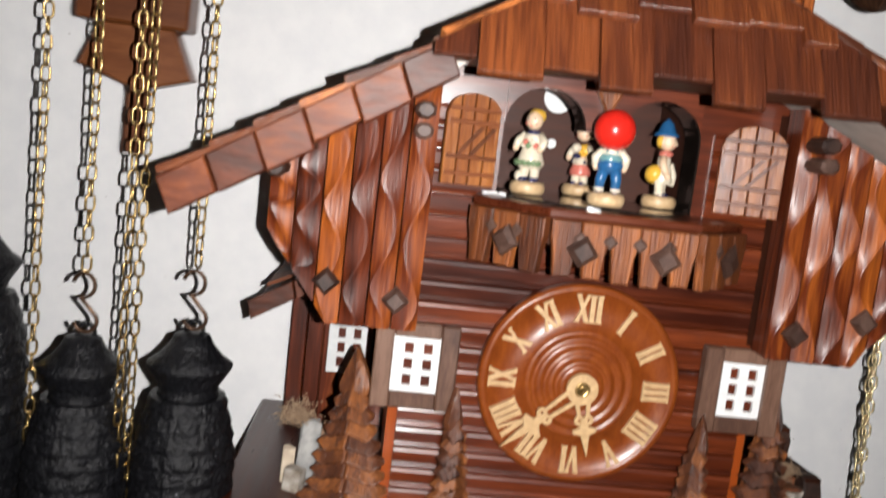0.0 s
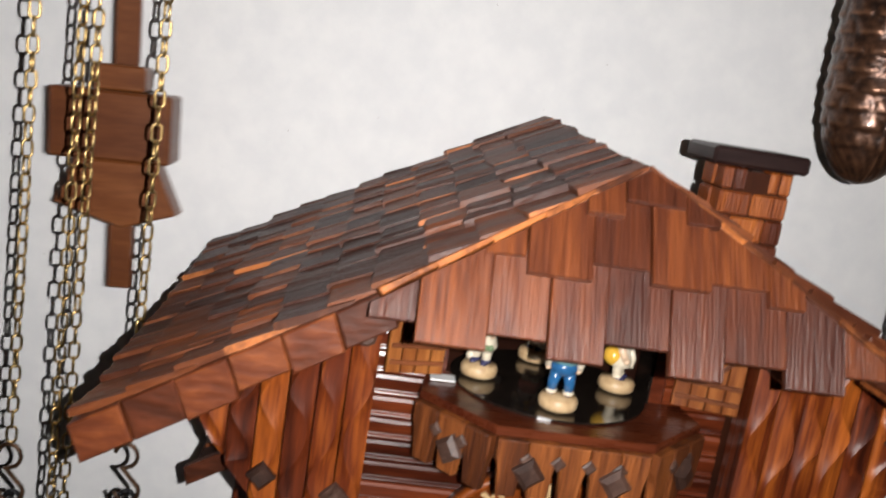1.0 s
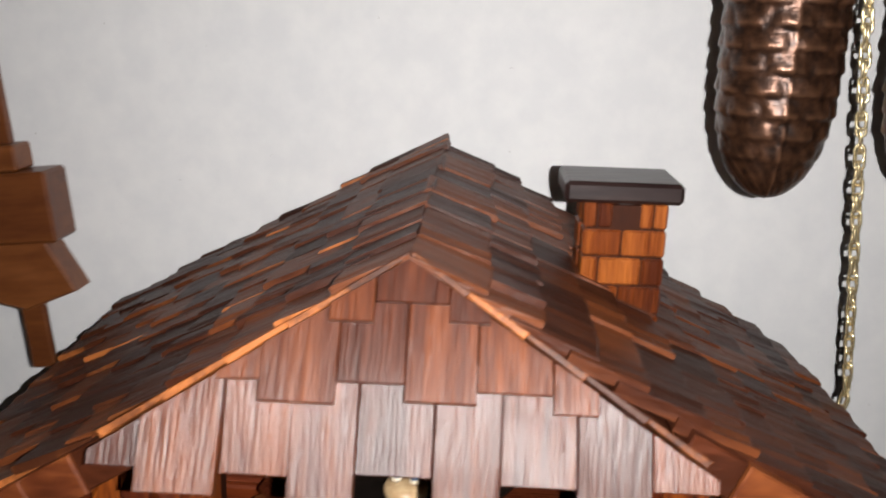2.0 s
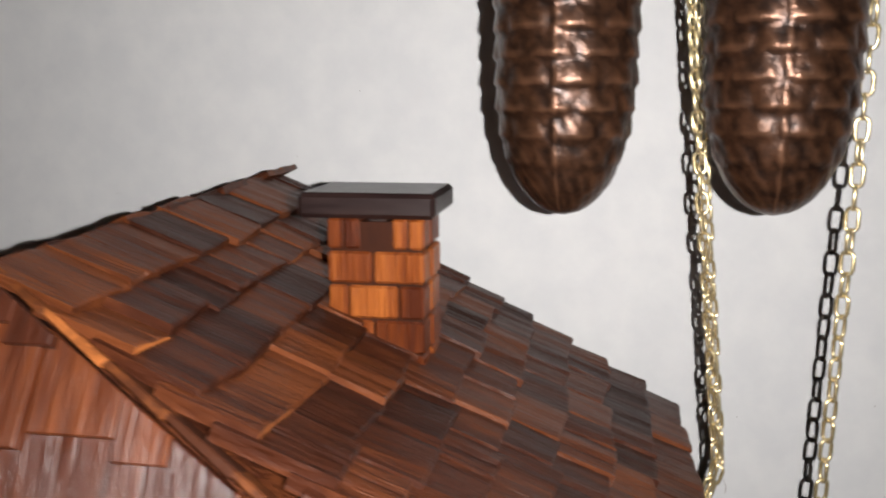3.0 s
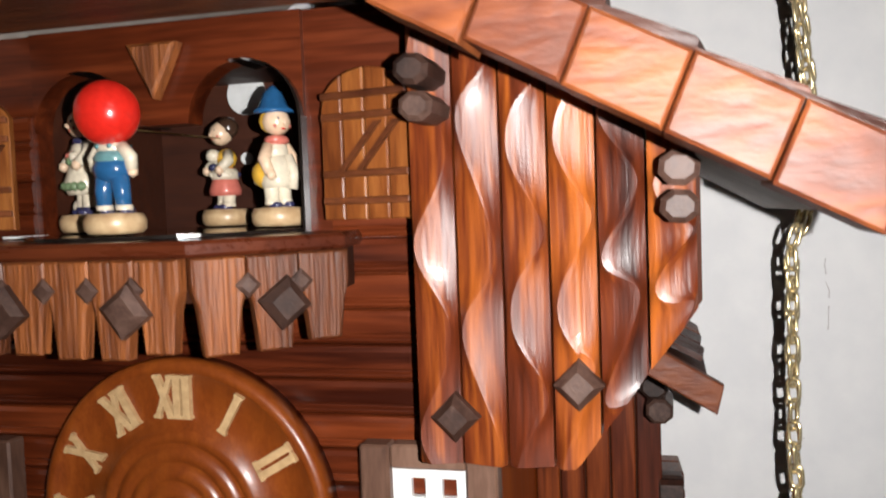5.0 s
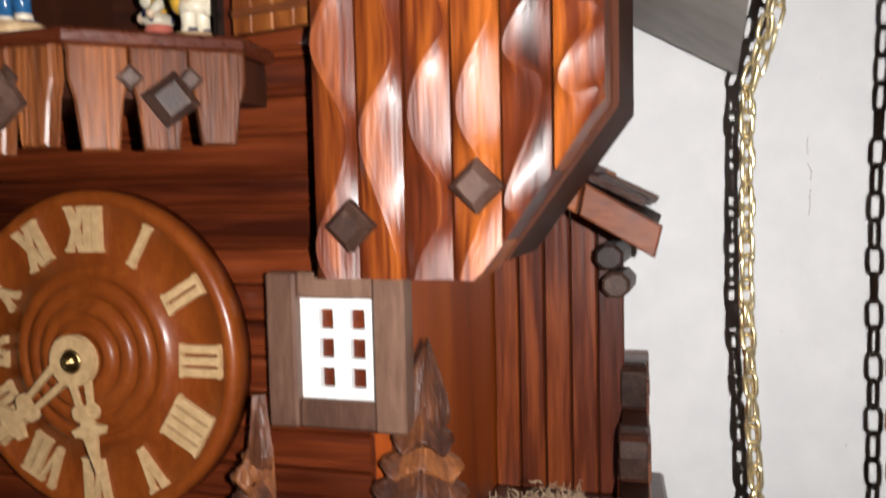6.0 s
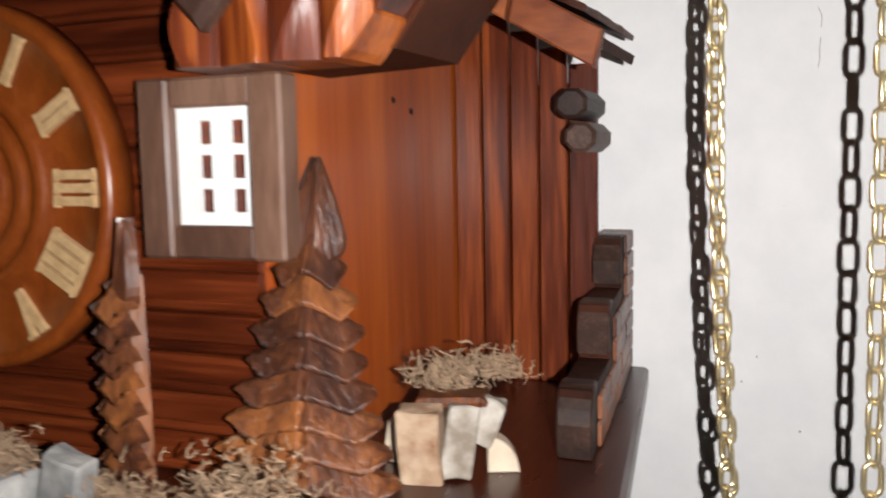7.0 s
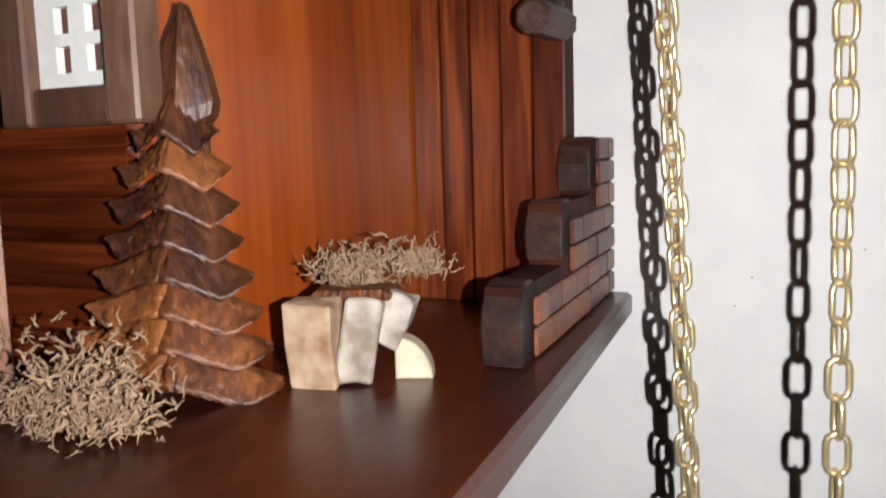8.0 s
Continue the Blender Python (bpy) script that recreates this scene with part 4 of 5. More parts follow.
def fence(clock, s):
    """A stepped brick garden wall along the edge of the base."""
    rng = random.Random(31)

    def xi(y):
        return 0.1470 + 0.090 * (-y)

    th = 0.0115
    steps = [(-0.046, 1.5760), (-0.084, 1.5580), (-0.124, 1.5405)]

    def block(y0, y1, z0, z1, grow=0.0, bev=0.0007, inset=0.0):
        bm = bmesh.new()
        poly = [(s * (xi(y0) + inset - grow), y0), (s * (xi(y0) + th + grow), y0), (s * (xi(y1) + th + grow), y1), (s * (xi(y1) + inset - grow), y1)]
        prism(poly, z0, z1, "z", bm, bevel=bev)
        return bm

    core = block(-0.044, WALL, BASE, 1.5752, -0.0008, 0)
    f = part("garden_wall", core, M_SHELL, clock, "stepped dark brown carved brick wall")
    part("wall_core", block(-0.082, -0.0442, BASE, 1.5572, -0.0008, 0), M_SHELL, f)
    part("wall_core", block(-0.122, -0.0822, BASE, 1.5397, -0.0008, 0), M_SHELL, f)
    # rounded front posts, dark and worn
    for (yf, zt), zb in zip(steps, (1.5585, 1.5410, BASE)):
        bm = bmesh.new()
        prof = [(yf, zb + 0.0004), (yf - 0.0012, zb + (zt - zb) * 0.5), (yf + 0.0004, zt - 0.006), (yf + 0.003, zt - 0.0015), (yf + 0.006, zt), (yf + 0.012, zt), (yf + 0.012, zb + 0.0004)]
        prism([(y, z) for y, z in prof], 0, th - 0.001, "x", bm, bevel=0.0006)
        for v in bm.verts:
            v.co.x = s * (xi(v.co.y) + 0.0002 + v.co.x)
        bmesh.ops.recalc_face_normals(bm, faces=bm.faces)
        part("step_post", bm, M_BLOCK, f, "dark worn step end")
    rows = 7
    zs = [BASE + (1.576 - BASE) * i / rows for i in range(rows + 1)]
    for r in range(rows):
        z0, z1 = zs[r] + 0.0004, zs[r + 1] - 0.0003
        start = -0.124 if z1 < 1.5412 else (-0.084 if z1 < 1.5585 else -0.046)
        y = start + 0.0115
        first = True
        while y < WALL - 0.002:
            ln = 0.0165 * (rng.uniform(0.5, 0.8) if first and r % 2 else rng.uniform(0.9, 1.1))
            y1 = min(y + ln, WALL - 0.0005)
            part("brick", block(y + 0.0003, y1 - 0.0003, z0, z1, 0.0003 + rng.uniform(0, 0.0004)), M_FENCE, f)
            y = y1
            first = False


def rock(clock, c, size, turn, material, label, seed):
    bm = bmesh.new()
    bmesh.ops.create_cube(bm, size=1.0)
    rng = random.Random(seed)
    bmesh.ops.subdivide_edges(bm, edges=bm.edges, cuts=1, use_grid_fill=True)
    for v in bm.verts:
        k = 1 - 0.16 * max(0, v.co.length - 0.6)
        v.co = Vector(((v.co.x * k + rng.uniform(-0.07, 0.07)) * size[0], (v.co.y * k + rng.uniform(-0.07, 0.07)) * size[1], (v.co.z + rng.uniform(-0.05, 0.05)) * size[2]))
    bmesh.ops.bevel(bm, geom=bm.edges[:], offset=min(size) * 0.07, segments=1, affect="EDGES", clamp_overlap=True)
    bmesh.ops.transform(bm, matrix=Matrix.Translation((c[0], c[1], c[2] + size[2] / 2)) @ pose(0, 0, 0, *turn), verts=bm.verts)
    part("rock", bm, material, clock, label)


def moss(clock, c, spread, count, seed, label="dry beige moss tuft"):
    """A tuft of crooked little twigs."""
    rng = random.Random(seed)
    bm = bmesh.new()
    for i in range(int(count * 1.6)):
        p = Vector((c[0] + rng.gauss(0, spread[0] * 0.42), c[1] + rng.gauss(0, spread[1] * 0.42), c[2] + abs(rng.gauss(0, spread[2] * 0.45))))
        d = Vector((rng.uniform(-1, 1), rng.uniform(-1, 0.8), rng.uniform(-0.2, 1.0))).normalized()
        pts = [p]
        for k in range(5):
            d = (d + Vector((rng.uniform(-0.9, 0.9), rng.uniform(-0.9, 0.9), rng.uniform(-0.8, 0.7)))).normalized()
            pts.append(pts[-1] + d * rng.uniform(0.0006, 0.0013))
        r = rng.uniform(0.00014, 0.00032)
        tube(pts, [r * 1.3, r * 1.15, r, r * 0.9, r * 0.7, r * 0.4], 4, False, bm)
        for k in (2, 3):
            e = pts[k] + Vector((rng.uniform(-1, 1), rng.uniform(-1, 1), rng.uniform(-0.4, 1))).normalized() * rng.uniform(0.0006, 0.0013)
            tube([pts[k], (pts[k] + e) / 2 + Vector((0, 0, 0.0001)), e], [r * 0.9, r * 0.7, r * 0.4], 4, False, bm)
    tagged(part("moss", bm, M_MOSS, clock, label), kind="stuff")


def garden(clock):
    carved_tree(clock, (0.1035, -0.168, BASE), 0.0865, 0.0245, 8, 20, 4, "brown carved relief fir tree", 1)
    carved_tree(clock, (0.0650, -0.1850, BASE), 0.0720, 0.0150, 8, -38, 0, "slim brown carved relief fir tree", 2)
    carved_tree(clock, (-0.1120, -0.170, BASE), 0.0865, 0.0260, 8, -14, -2, "brown carved relief fir tree", 3)
    carved_tree(clock, (-0.0640, -0.1850, BASE), 0.0740, 0.0160, 8, 36, 0, "slim brown carved relief fir tree", 4)
    fence(clock, 1)
    rocks = [((0.1290, -0.152, BASE), (0.0112, 0.009, 0.0195), (3, -2, 12), M_STONE_B, "rust-brown and white stone"),
             ((0.1375, -0.146, BASE), (0.0090, 0.010, 0.0200), (0, 9, 25), M_STONE_W, "pale stone"),
             ((0.1430, -0.139, BASE + 0.008), (0.0075, 0.008, 0.0125), (0, 24, 20), M_STONE_W, "pale leaning stone"),
             ((0.1345, -0.142, BASE + 0.0190), (0.0185, 0.011, 0.0028), (0, -2, 15), M_TONGUE, "thin orange wood slab on the stones"),
             ((0.1165, -0.140, BASE), (0.005, 0.006, 0.012), (0, 6, 0), M_STONE_C, "cream wood chip"),
             ((0.0400, -0.208, BASE), (0.020, 0.012, 0.0125), (0, 5, -8), M_STONE_G, "rounded grey stone"),
             ((0.0760, -0.222, BASE), (0.012, 0.010, 0.008), (0, 8, 20), M_STONE_C, "cream stone"),
             ((0.0600, -0.205, BASE), (0.012, 0.008, 0.017), (4, 14, 0), M_STONE_G, "upright grey stone"),
             ((-0.1430, -0.158, BASE), (0.0105, 0.008, 0.013), (0, 4, -20), M_STONE_W, "pale stone"),
             ((-0.1480, -0.148, BASE), (0.0065, 0.006, 0.020), (0, 2, 10), M_STONE_C, "cream wood chip"),
             ((-0.1380, -0.146, BASE), (0.011, 0.008, 0.036), (0, 4, 8), M_STONE_G, "tall grey-brown stone"),
             ((-0.1285, -0.143, BASE), (0.008, 0.006, 0.034), (0, 6, 0), M_STONE_B, "rust-brown stone"),
             ((-0.0800, -0.215, BASE), (0.014, 0.010, 0.010), (0, 5, 10), M_STONE_G, "rounded grey stone")]
    for i, r in enumerate(rocks):
        rock(clock, *r, 50 + i)
    arc = [(0.0, 0.0), (0.0088, 0.0)] + [(0.0088 * math.cos(a / 8 * math.pi / 2), 0.0100 * math.sin(a / 8 * math.pi / 2)) for a in range(1, 9)]
    bm = prism(arc, 0.0, 0.007, "y", bevel=0.0004)
    bmesh.ops.transform(bm, matrix=Matrix.Translation((0.1440, -0.1415, BASE)) @ Matrix.Rotation(math.radians(22), 4, "Z"), verts=bm.verts)
    part("wood_chip", bm, M_STONE_C, clock, "cream sawn quarter-round wood chip")
    moss(clock, (0.1300, -0.136, BASE + 0.0215), (0.011, 0.007, 0.008), 190, 1)
    moss(clock, (0.1410, -0.126, BASE + 0.0235), (0.011, 0.005, 0.006), 120, 2)
    moss(clock, (0.1060, -0.1985, BASE + 0.001), (0.020, 0.009, 0.015), 620, 3)
    moss(clock, (0.0720, -0.2020, BASE + 0.001), (0.012, 0.008, 0.010), 260, 8)
    moss(clock, (0.0400, -0.2080, BASE + 0.012), (0.012, 0.007, 0.008), 220, 4)
    moss(clock, (-0.1450, -0.146, BASE + 0.034), (0.011, 0.006, 0.012), 200, 5)
    moss(clock, (-0.0900, -0.2150, BASE + 0.001), (0.014, 0.008, 0.010), 250, 6)


PAINT = {n: plain("paint_" + n, tuple(v * 0.85 for v in c), c, 500, 0.22, coat=0.4, bump=0.08) for n, c in
         (("red", (0.62, 0.020, 0.012)), ("blue", (0.020, 0.10, 0.24)), ("teal", (0.13, 0.27, 0.28)), ("skin", (0.74, 0.53, 0.36)), ("cream", (0.68, 0.60, 0.46)),
          ("yellow", (0.70, 0.40, 0.05)), ("pink", (0.58, 0.16, 0.12)), ("brown", (0.05, 0.026, 0.016)), ("green", (0.17, 0.25, 0.13)), ("navy", (0.03, 0.03, 0.08)))}
ORDER = list(PAINT)
BASES = plain("figure_base_paint", (0.42, 0.27, 0.14), (0.58, 0.42, 0.24), 260, 0.35, coat=0.2)


def figure(parent, at, turn, label, draw):
    """A small painted dancer, cast in one piece on a round base."""
    bm = bmesh.new()
    lathe([(0.0078, 0.0), (0.0090, 0.0013), (0.0092, 0.0040), (0.0082, 0.0060), (0.001, 0.0064)], None, 24, bm, len(ORDER))

    def c(n):
        return ORDER.index(n)

    draw(bm, c)
    bmesh.ops.transform(bm, matrix=Matrix.Translation(at) @ Matrix.Rotation(math.radians(turn), 4, "Z"), verts=bm.verts)
    part("dancer_figure", bm, [PAINT[n] for n in ORDER] + [BASES], parent, label, smooth=True)


def legs(bm, col, shoe, cuff, wide=0.0032):
    for s in (1, -1):
        tube([(s * wide * 1.15, 0, 0.0078), (s * wide * 1.1, 0.0004, 0.0125), (s * wide * 0.7, 0, 0.0190)], [0.0023, 0.0026, 0.0032], 12, False, bm, col)
        tube([(s * wide * 1.15, 0, 0.0070), (s * wide * 1.15, 0, 0.0086)], 0.0026, 12, False, bm, cuff)
        ball((s * wide * 1.15, -0.0012, 0.0068), 0.0022, 1, (0.95, 1.6, 0.75), bm, shoe)


def face(bm, c, z, r):
    """Nose, eyes, mouth and cheeks on a head that looks along -y."""
    ball((0, -r * 1.04, z - r * 0.10), r * 0.22, 1, (1, 1, 1), bm, c("skin"))
    for s in (1, -1):
        ball((s * r * 0.40, -r * 0.90, z + r * 0.20), r * 0.13, 1, (1, 0.6, 1.2), bm, c("navy"))
        ball((s * r * 0.58, -r * 0.76, z - r * 0.28), r * 0.20, 1, (1, 0.5, 0.8), bm, c("pink"))
    ball((0, -r * 0.90, z - r * 0.46), r * 0.17, 1, (1.5, 0.6, 0.5), bm, c("red"))


def arm(bm, c, s, z, sleeve, reach=0.0030, low=0.0090):
    tube([(s * 0.0040, 0, z), (s * 0.0074, -reach * 0.3, z - low * 0.5), (s * 0.0070, -reach, z - low)], [0.0021, 0.0021, 0.0018], 10, False, bm, sleeve)
    ball((s * 0.0068, -reach - 0.0006, z - low - 0.0006), 0.0019, 1, (1, 1, 1.1), bm, c("skin"))


def balloon_boy(bm, c):
    legs(bm, c("blue"), c("navy"), c("cream"), 0.0034)
    ball((0, 0, 0.0195), 0.0062, 2, (1.05, 0.85, 0.75), bm, c("blue"))
    ball((0, 0, 0.0226), 0.0058, 2, (1.05, 0.85, 0.62), bm, c("teal"))
    for s in (1, -1):
        arm(bm, c, s, 0.0262, c("cream"), 0.0006, 0.0070)
        tube([(s * 0.0026, -0.0050, 0.0215), (s * 0.0030, -0.0046, 0.0262), (s * 0.0024, 0.0036, 0.0262)], 0.0007, 6, False, bm, c("teal"))
    ball((0, 0, 0.0255), 0.0044, 2, (1.15, 0.85, 0.7), bm, c("cream"))
    ball((0, 0.0008, 0.0362), 0.0100, 3, (1.0, 0.94, 1.0), bm, c("red"))


def hat_girl(bm, c):
    legs(bm, c("cream"), c("navy"), c("cream"), 0.0022)
    lathe([(0.0052, 0.0125), (0.0056, 0.0150), (0.0044, 0.0200), (0.0034, 0.0232), (0.0010, 0.0236)], None, 18, bm, c("cream"))
    ball((-0.0012, 0.0036, 0.0172), 0.0058, 2, (0.95, 0.95, 0.92), bm, c("yellow"))
    tube([(0.0020, -0.0032, 0.0232), (0.0030, -0.0048, 0.0170), (0.0022, -0.0046, 0.0120)], [0.0016, 0.0022, 0.0018], 8, False, bm, c("cream"))
    ball((0, 0, 0.0245), 0.0043, 2, (1.0, 0.85, 0.95), bm, c("cream"))
    ball((0, -0.0004, 0.0282), 0.0040, 2, (1.1, 1.0, 0.5), bm, c("pink"))
    for s in (1, -1):
        arm(bm, c, s * 0.8, 0.0264, c("skin"), 0.0034, 0.0090)
    ball((0, -0.0006, 0.0342), 0.0048, 2, (1, 1, 0.95), bm, c("skin"))
    face(bm, c, 0.0340, 0.0048)
    ball((0, 0.0022, 0.0345), 0.0042, 2, (1.05, 0.8, 0.95), bm, c("yellow"))
    lathe([(0.0066, 0.0372), (0.0068, 0.0379), (0.0050, 0.0392), (0.0032, 0.0436), (0.0008, 0.0462)], Matrix.Translation((0, 0.0006, 0)), 20, bm, c("blue"))
    ball((0.0040, -0.0030, 0.0150), 0.0020, 1, (0.8, 0.8, 1.2), bm, c("green"))


def cook(bm, c):
    legs(bm, c("cream"), c("navy"), c("navy"), 0.0026)
    lathe([(0.0056, 0.0128), (0.0074, 0.0158), (0.0058, 0.0205), (0.0042, 0.0250), (0.0010, 0.0254)], None, 20, bm, c("cream"))
    for k in range(7):
        a = -2.6 + k * 0.34
        ball((0.0068 * math.cos(a), 0.0062 * math.sin(a), 0.0158), 0.0022, 1, (1, 1, 0.85), bm, c("green"))
    ball((0, 0, 0.0275), 0.0052, 2, (1.05, 0.85, 0.85), bm, c("cream"))
    for k, n in enumerate(("cream", "pink", "green", "cream", "pink")):
        a = -2.4 + k * 0.42
        ball((0.0046 * math.cos(a), 0.0044 * math.sin(a), 0.0245 + 0.0016 * (k % 2)), 0.0019, 1, (1, 1, 1), bm, c(n))
    for s in (1, -1):
        arm(bm, c, s, 0.0300, c("cream"), 0.0042, 0.0066)
    ball((0, -0.0004, 0.0312), 0.0042, 1, (1.0, 0.9, 0.4), bm, c("navy"))
    ball((0, -0.0006, 0.0372), 0.0047, 2, (0.95, 0.95, 1.05), bm, c("skin"))
    face(bm, c, 0.0370, 0.0047)
    ball((0, 0.0018, 0.0398), 0.0046, 2, (1.05, 0.9, 0.85), bm, c("yellow"))
    ball((-0.0052, 0.0, 0.0088), 0.0030, 2, (1, 1, 1), bm, c("cream"))


def basket_girl(bm, c):
    legs(bm, c("cream"), c("navy"), c("cream"), 0.0022)
    lathe([(0.0058, 0.0112), (0.0062, 0.0130), (0.0046, 0.0178), (0.0036, 0.0215), (0.0010, 0.0218)], None, 18, bm, c("pink"))
    lathe([(0.0050, 0.0172), (0.0056, 0.0190), (0.0044, 0.0212), (0.0010, 0.0215)], None, 18, bm, c("cream"))
    for k in range(8):
        a = k * math.pi / 4
        ball((0.0053 * math.cos(a), 0.0053 * math.sin(a), 0.0190), 0.0011, 1, (1, 1, 1), bm, c("navy" if k % 2 else "cream"))
    ball((0.0010, 0.0006, 0.0250), 0.0042, 2, (1.0, 0.9, 0.95), bm, c("yellow"))
    ball((-0.0014, -0.0040, 0.0218), 0.0024, 1, (1.2, 0.8, 0.8), bm, c("navy"))
    ball((-0.0024, -0.0034, 0.0262), 0.0030, 2, (1, 0.9, 0.9), bm, c("cream"))
    for s in (1, -1):
        arm(bm, c, s * 0.85, 0.0268, c("cream"), 0.0040, 0.0056)
    ball((0, -0.0008, 0.0345), 0.0044, 2, (1, 1, 1.05), bm, c("skin"))
    face(bm, c, 0.0345, 0.0046)
    ball((0.0004, 0.0016, 0.0366), 0.0046, 2, (1.08, 0.95, 0.95), bm, c("brown"))


def dancers(clock):
    b = [o for o in clock.children if o.name.startswith("balcony")][0]
    z = 1.6938
    figure(b, (-0.0045, -0.1965, z), 170, "painted figure with a big red ball head and blue trousers", balloon_boy)
    figure(b, (0.0325, -0.1605, z), 62, "painted figure in a blue hat and yellow skirt", hat_girl)
    figure(b, (-0.0380, -0.1650, z), -35, "painted cook figure in cream and green", cook)
    figure(b, (-0.0040, -0.1290, z), -38, "painted figure in a red skirt holding a basket", basket_girl)
    part("wire", tube([(-0.0020, -0.187, 1.7255), (-0.0030, -0.133, 1.7262)], 0.00025, 6), M_OLDBRASS, b, "thin metal wire")
    part("pale_card", box(-0.062, -0.050, -0.178, -0.170, 1.6925, 1.6933), M_WHITE, b, "small pale card on the deck")


garden(clock)
dancers(clock)


# ---- chains and weights ----
def link_mesh(name, length, width, wire, material):
    bm = bmesh.new()
    pts = []
    r = width / 2 - wire
    h = length / 2 - width / 2
    for i in range(6):
        a = math.pi * i / 5
        pts.append((r * math.cos(a), 0, h + r * math.sin(a)))
    for i in range(6):
        a = math.pi + math.pi * i / 5
        pts.append((r * math.cos(a), 0, -h + r * math.sin(a)))
    tube(pts, wire, 6, True, bm)
    return mesh_of(name, bm, material)


LINK = link_mesh("link", 0.0100, 0.0057, 0.00078, M_BRASS)
LINK_OLD = link_mesh("link", 0.0098, 0.0057, 0.00070, M_OLDBRASS)


def chain(label, a, b, me=None, group="", step=0.0077, seed=1):
    """A hanging chain of turned links from a (top) down to b, or along a list of points."""
    if isinstance(a, list):
        pts, me, group = [Vector(p) for p in a], b, me
    else:
        pts = [Vector(a), Vector(b)]
    rng = random.Random(seed)
    ob = thing("chain", pts[0], label, "chain", group)
    i, rest = 0, 0.0
    for p, q in zip(pts, pts[1:]):
        d = q - p
        tilt = Vector((0, 0, -1)).rotation_difference(d.normalized()).to_matrix().to_4x4()
        s = rest
        while s < d.length:
            turn = math.radians(45 + 90 * (i % 2) + rng.uniform(-13, 13) + 22 * math.sin(i * 0.21 + seed))
            piece("link", me, Matrix.Translation(p + d * (s / d.length)) @ tilt @ Matrix.Rotation(turn, 4, "Z"), ob)
            s += step
            i += 1
        rest = s - d.length
    return ob


def cone_weight(at, length, radius, material, label, group, seed=1):
    """A cast pine-cone weight; at is its lowest point."""
    w = thing("pine_cone_weight", at, label, "clock weight", group)
    bm = bmesh.new()
    nu, nv = 120, 120
    rng = random.Random(seed)
    rows = []
    for j in range(nv + 1):
        t = j / nv
        r0 = radius * (math.sqrt(max(0.004, 1 - (1 - min(1.0, t / 0.36)) ** 2.6))) * (0.93 + 0.07 * min(1.0, t / 0.6)) * (1.0 if t < 0.75 else 1 - 0.28 * ((t - 0.75) / 0.25) ** 1.6)
        row = []
        for i in range(nu):
            a = 2 * math.pi * i / nu
            k = t * length / 0.0090
            lane = 9
            cell = (a / (2 * math.pi) * lane + 0.5 * (math.floor(k) % 2)) % 1.0
            fk = k - math.floor(k)
            scale = (1 - abs(2 * cell - 1) ** 2.4) * (1 - fk) * min(1.0, 0.25 + fk / 0.22)
            seam = max(0.0, 1 - abs(((a + math.pi / 2 + 0.12) + math.pi) % (2 * math.pi) - math.pi) / 0.06)
            fade = min(1.0, t / 0.20)
            r = r0 * (1 + 0.070 * fade * (scale - 0.35)) + 0.00022 * math.sin(a * 23 + j * 1.7) * math.sin(j * 0.9) + 0.0007 * seam
            row.append(bm.verts.new((at[0] + r * math.cos(a), at[1] + r * math.sin(a), at[2] + t * length)))
        rows.append(row)
    for p, q in zip(rows, rows[1:]):
        for i in range(nu):
            bm.faces.new((p[i], p[(i + 1) % nu], q[(i + 1) % nu], q[i])).smooth = True
    bm.faces.new(rows[0][::-1])
    bm.faces.new(rows[-1])
    body = part("cone_body", bm, material, w)
    top = at[2] + length
    m = Matrix.Translation((at[0], at[1], top))
    part("cone_crown", lathe([(radius * 0.66, -0.004), (radius * 0.56, 0.002), (radius * 0.60, 0.006), (radius * 0.80, 0.0145), (radius * 0.83, 0.0165), (radius * 0.62, 0.0205), (radius * 0.42, 0.027), (radius * 0.34, 0.0315), (radius * 0.10, 0.0325)], m, 24), material, w, smooth=True)
    s = []
    for i in range(10):
        a = math.pi * 1.05 + math.pi * 1.25 * i / 9
        s.append((at[0] + 0.0005 + 0.0058 * math.cos(a), at[1], top + 0.0400 + 0.0058 * math.sin(a)))
    for i in range(11):
        a = -math.pi * 0.62 + math.pi * 1.55 * i / 10
        s.append((at[0] - 0.0010 - 0.0055 * math.cos(a + math.pi), at[1], top + 0.0585 - 0.0062 * math.sin(a + math.pi)))
    part("hook", tube(s, 0.0011, 8), M_HOOK, w, "bent brown wire hook")
    part("hook_loop", tube([(at[0] + 0.0045 * math.cos(math.pi * i / 8), at[1] + 0.004, top + 0.031 + 0.007 * math.sin(math.pi * i / 8)) for i in range(9)], 0.0013, 8), material, w)
    return w


right = "chains and weights right of the chalet clock"
cone_weight((0.1445, -0.133, 1.8115), 0.150, 0.0255, M_BRONZE, "dark bronzed cast-iron pine cone clock weight", right, 1)
cone_weight((0.2165, -0.133, 1.8125), 0.150, 0.0260, M_BRONZE, "dark bronzed cast-iron pine cone clock weight", right, 2)
for x in (0.1445, 0.2165):
    chain("bright brass link chain above a weight", (x, -0.133, 2.45), (x, -0.133, 2.03), LINK, right, seed=9)
strand = ((0.1450, 2.45, 0.0022), (0.1900, 1.875, 0.0022), (0.2065, 1.710, 0.0020), (0.2040, 1.698, 0.0012), (0.1985, 1.680, 0.0004), (0.1985, 1.610, 0.0002), (0.2040, 1.500, 0.0004), (0.2130, 1.30, 0.0004))
for k, seed in ((0, 3), (1, 5)):
    chain("bright brass link chain resting against the eave of the clock", [(x + side * k, -0.1060 + 0.0040 * k, z - 0.0038 * k) for x, z, side in strand], LINK, right, seed=seed)
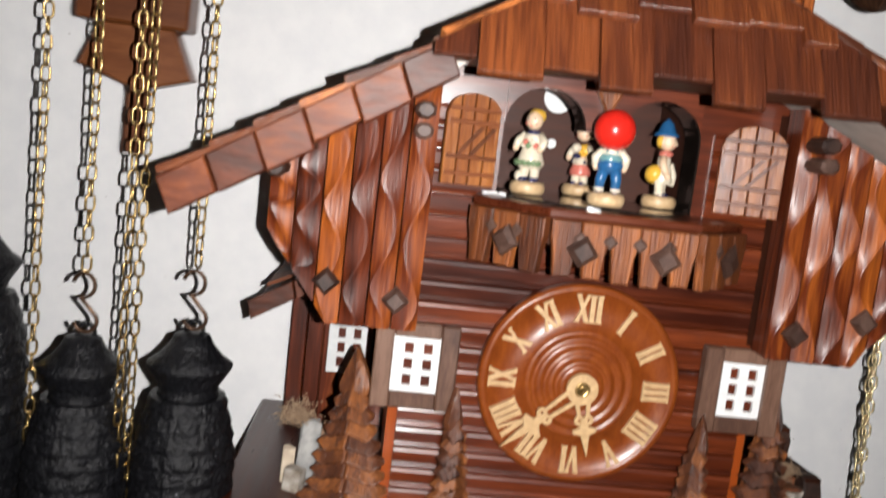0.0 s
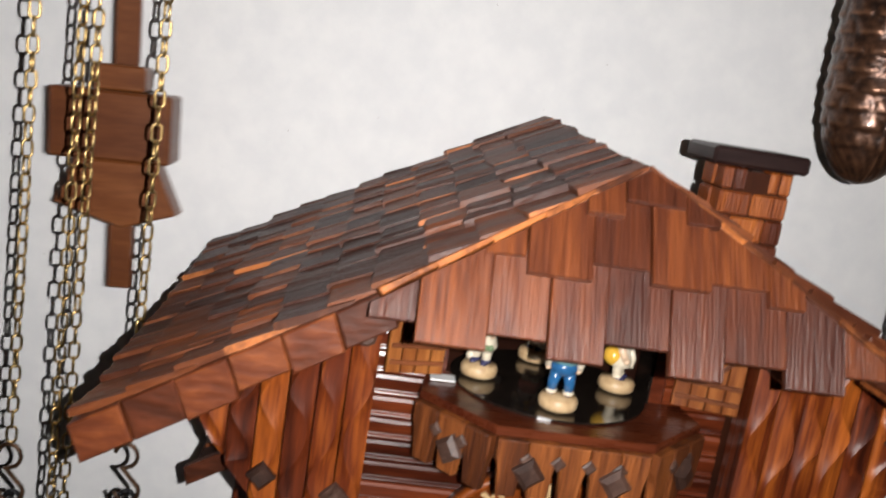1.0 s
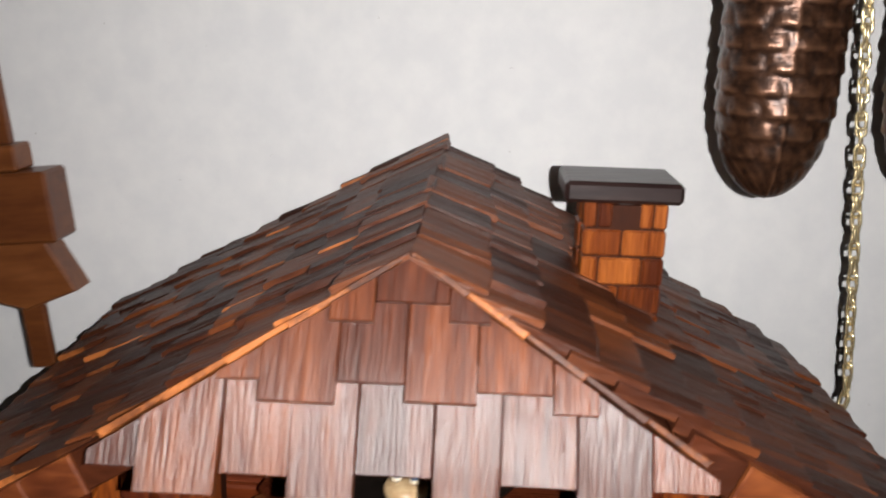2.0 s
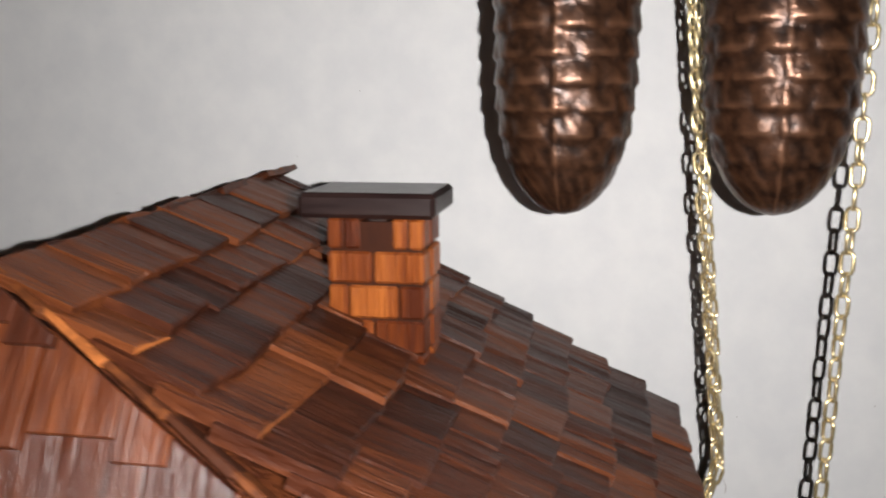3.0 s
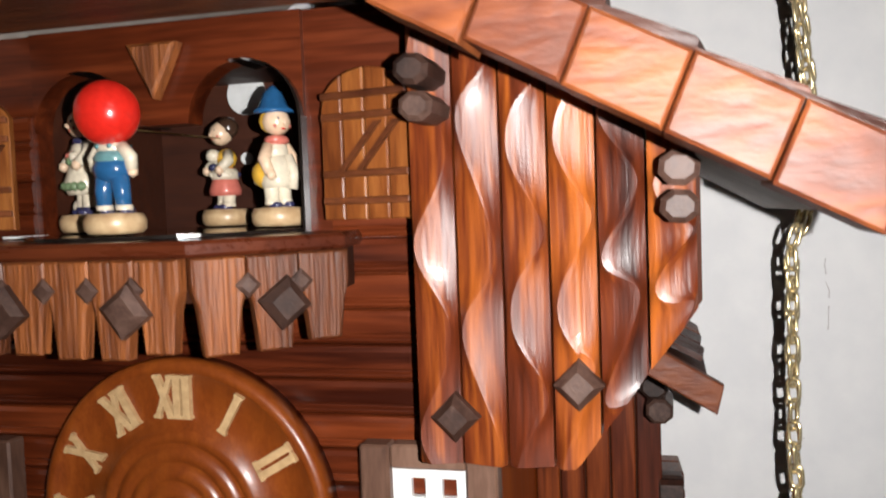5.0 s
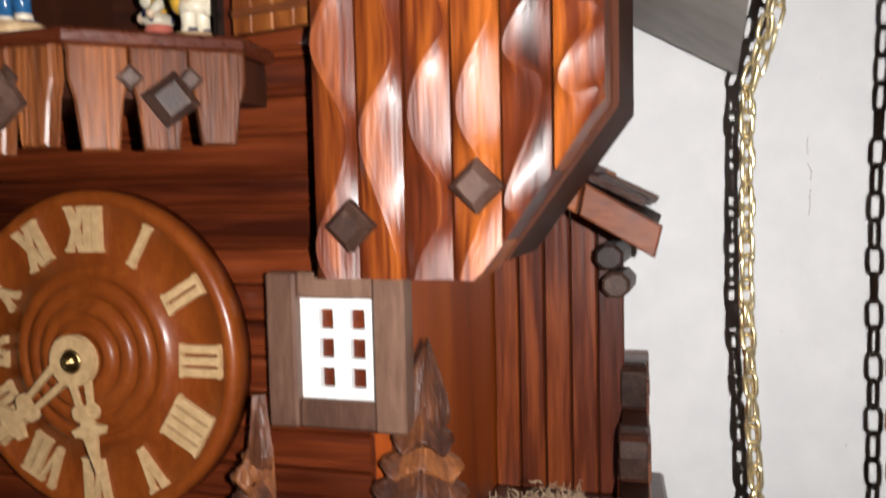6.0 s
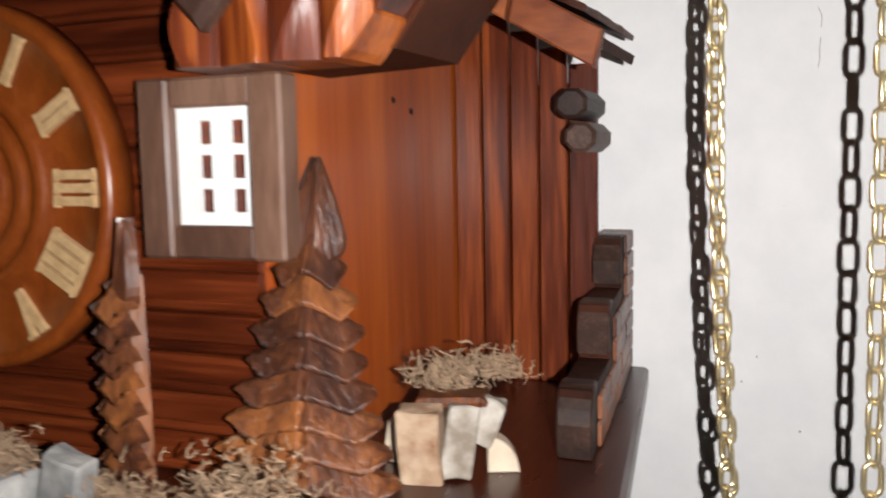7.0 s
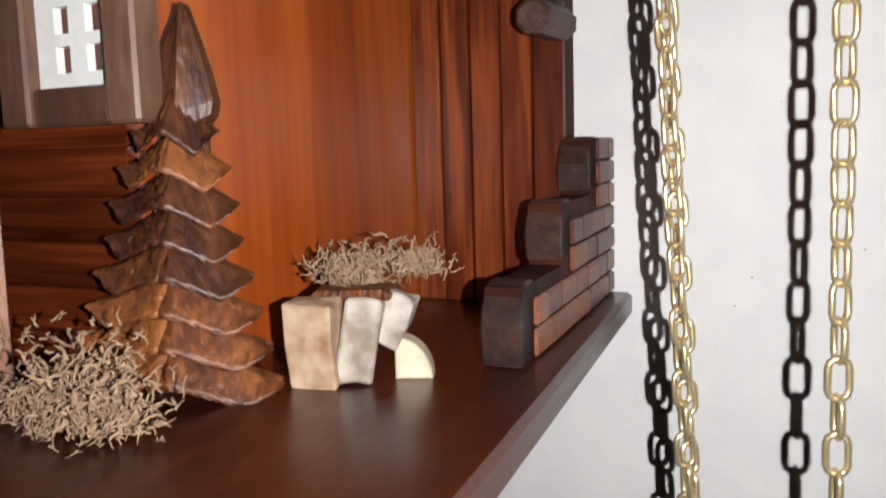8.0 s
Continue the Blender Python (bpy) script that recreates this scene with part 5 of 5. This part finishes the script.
chain("bright brass link chain hanging before the wall", [(0.2560, -0.130, 2.45), (0.2440, -0.130, 1.83), (0.2380, -0.130, 1.64), (0.2390, -0.130, 1.30)], LINK, right, seed=4)

left = "chains and weights left of the chalet clock"
cone_weight((-0.2010, -0.165, 1.4210), 0.150, 0.0262, M_IRON, "black cast-iron pine cone clock weight on its hook", left, 3)
cone_weight((-0.2560, -0.165, 1.4140), 0.150, 0.0262, M_IRON, "black cast-iron pine cone clock weight on its hook", left, 4)
cone_weight((-0.3110, -0.165, 1.4640), 0.150, 0.0262, M_IRON, "black cast-iron pine cone clock weight on its hook", left, 5)
chain("aged brass link chain carrying a black weight", (-0.2030, -0.165, 2.45), (-0.2010, -0.165, 1.636), LINK_OLD, left, seed=6)
chain("aged brass link chain carrying a black weight", (-0.2620, -0.165, 2.45), (-0.2565, -0.165, 1.630), LINK_OLD, left, seed=7)
chain("aged brass link chain hanging free between weights", (-0.2310, -0.165, 2.45), (-0.2300, -0.165, 1.30), LINK_OLD, left, seed=8)
chain("aged brass link chain hanging free between weights", (-0.2370, -0.172, 2.45), (-0.2330, -0.172, 1.30), LINK_OLD, left, seed=10)
chain("aged brass link chain hanging free between weights", (-0.2850, -0.165, 2.45), (-0.2800, -0.165, 1.30), LINK_OLD, left, seed=12)


PIVOT = (-0.2535, -0.080, 2.06)


def pendulum():
    p = thing("pendulum", PIVOT, "brown wooden pendulum with a pointed bob, swinging before the wall", "pendulum")
    part("rod", box(-0.2585, -0.2455, -0.078, -0.073, 1.687, 2.075, 0.0008), M_PEND, p)
    part("upper_block", box(-0.2665, -0.2390, -0.088, -0.070, 1.7985, 1.8120, 0.0012), M_PEND, p)
    part("cross_block", box(-0.2880, -0.2235, -0.092, -0.068, 1.7610, 1.7982, 0.0015), M_PEND, p, "reddish-brown rectangular block")
    part("bob", prism([(-0.2745, 1.7608), (-0.2315, 1.7608), (-0.2195, 1.7335), (-0.2490, 1.7240), (-0.2850, 1.7355)], -0.089, -0.071, "y", bevel=0.0012), M_PEND, p, "pointed wooden bob")

    return p


def bracket():
    b = thing("wall_bracket", (PIVOT[0], WALL, PIVOT[2]), "small black iron bracket holding the pendulum on the wall", "bracket")
    part("arm", box(PIVOT[0] - 0.004, PIVOT[0] + 0.004, -0.084, WALL, 2.0755, 2.0795, 0.0008), M_IRON, b)
    part("plate", box(PIVOT[0] - 0.009, PIVOT[0] + 0.009, WALL - 0.003, WALL, 2.060, 2.095, 0.0008), M_IRON, b)


swinging = pendulum()
bracket()


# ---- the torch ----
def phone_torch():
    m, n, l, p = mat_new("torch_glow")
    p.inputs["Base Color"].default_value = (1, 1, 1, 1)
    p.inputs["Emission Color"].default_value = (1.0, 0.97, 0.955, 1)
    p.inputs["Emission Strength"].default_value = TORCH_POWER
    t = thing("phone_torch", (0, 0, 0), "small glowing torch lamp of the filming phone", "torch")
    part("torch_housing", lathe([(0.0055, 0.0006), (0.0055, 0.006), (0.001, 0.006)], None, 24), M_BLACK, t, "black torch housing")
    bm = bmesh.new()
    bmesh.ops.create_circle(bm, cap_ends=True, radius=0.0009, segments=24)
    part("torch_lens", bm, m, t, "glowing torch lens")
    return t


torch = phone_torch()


def motions():
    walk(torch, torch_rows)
    # the pendulum beats with a period of 1.115 s
    beat = []
    for i in range(81):
        t = i / 10
        sway = 0.0335 * math.sin(2 * math.pi * t / 1.115 - 2.908)
        beat.append((t, pose(PIVOT[0] - 0.002, PIVOT[1], PIVOT[2], 0, -math.degrees(math.asin(sway / 0.30)), 0)))
    walk(swinging, beat)


motions()
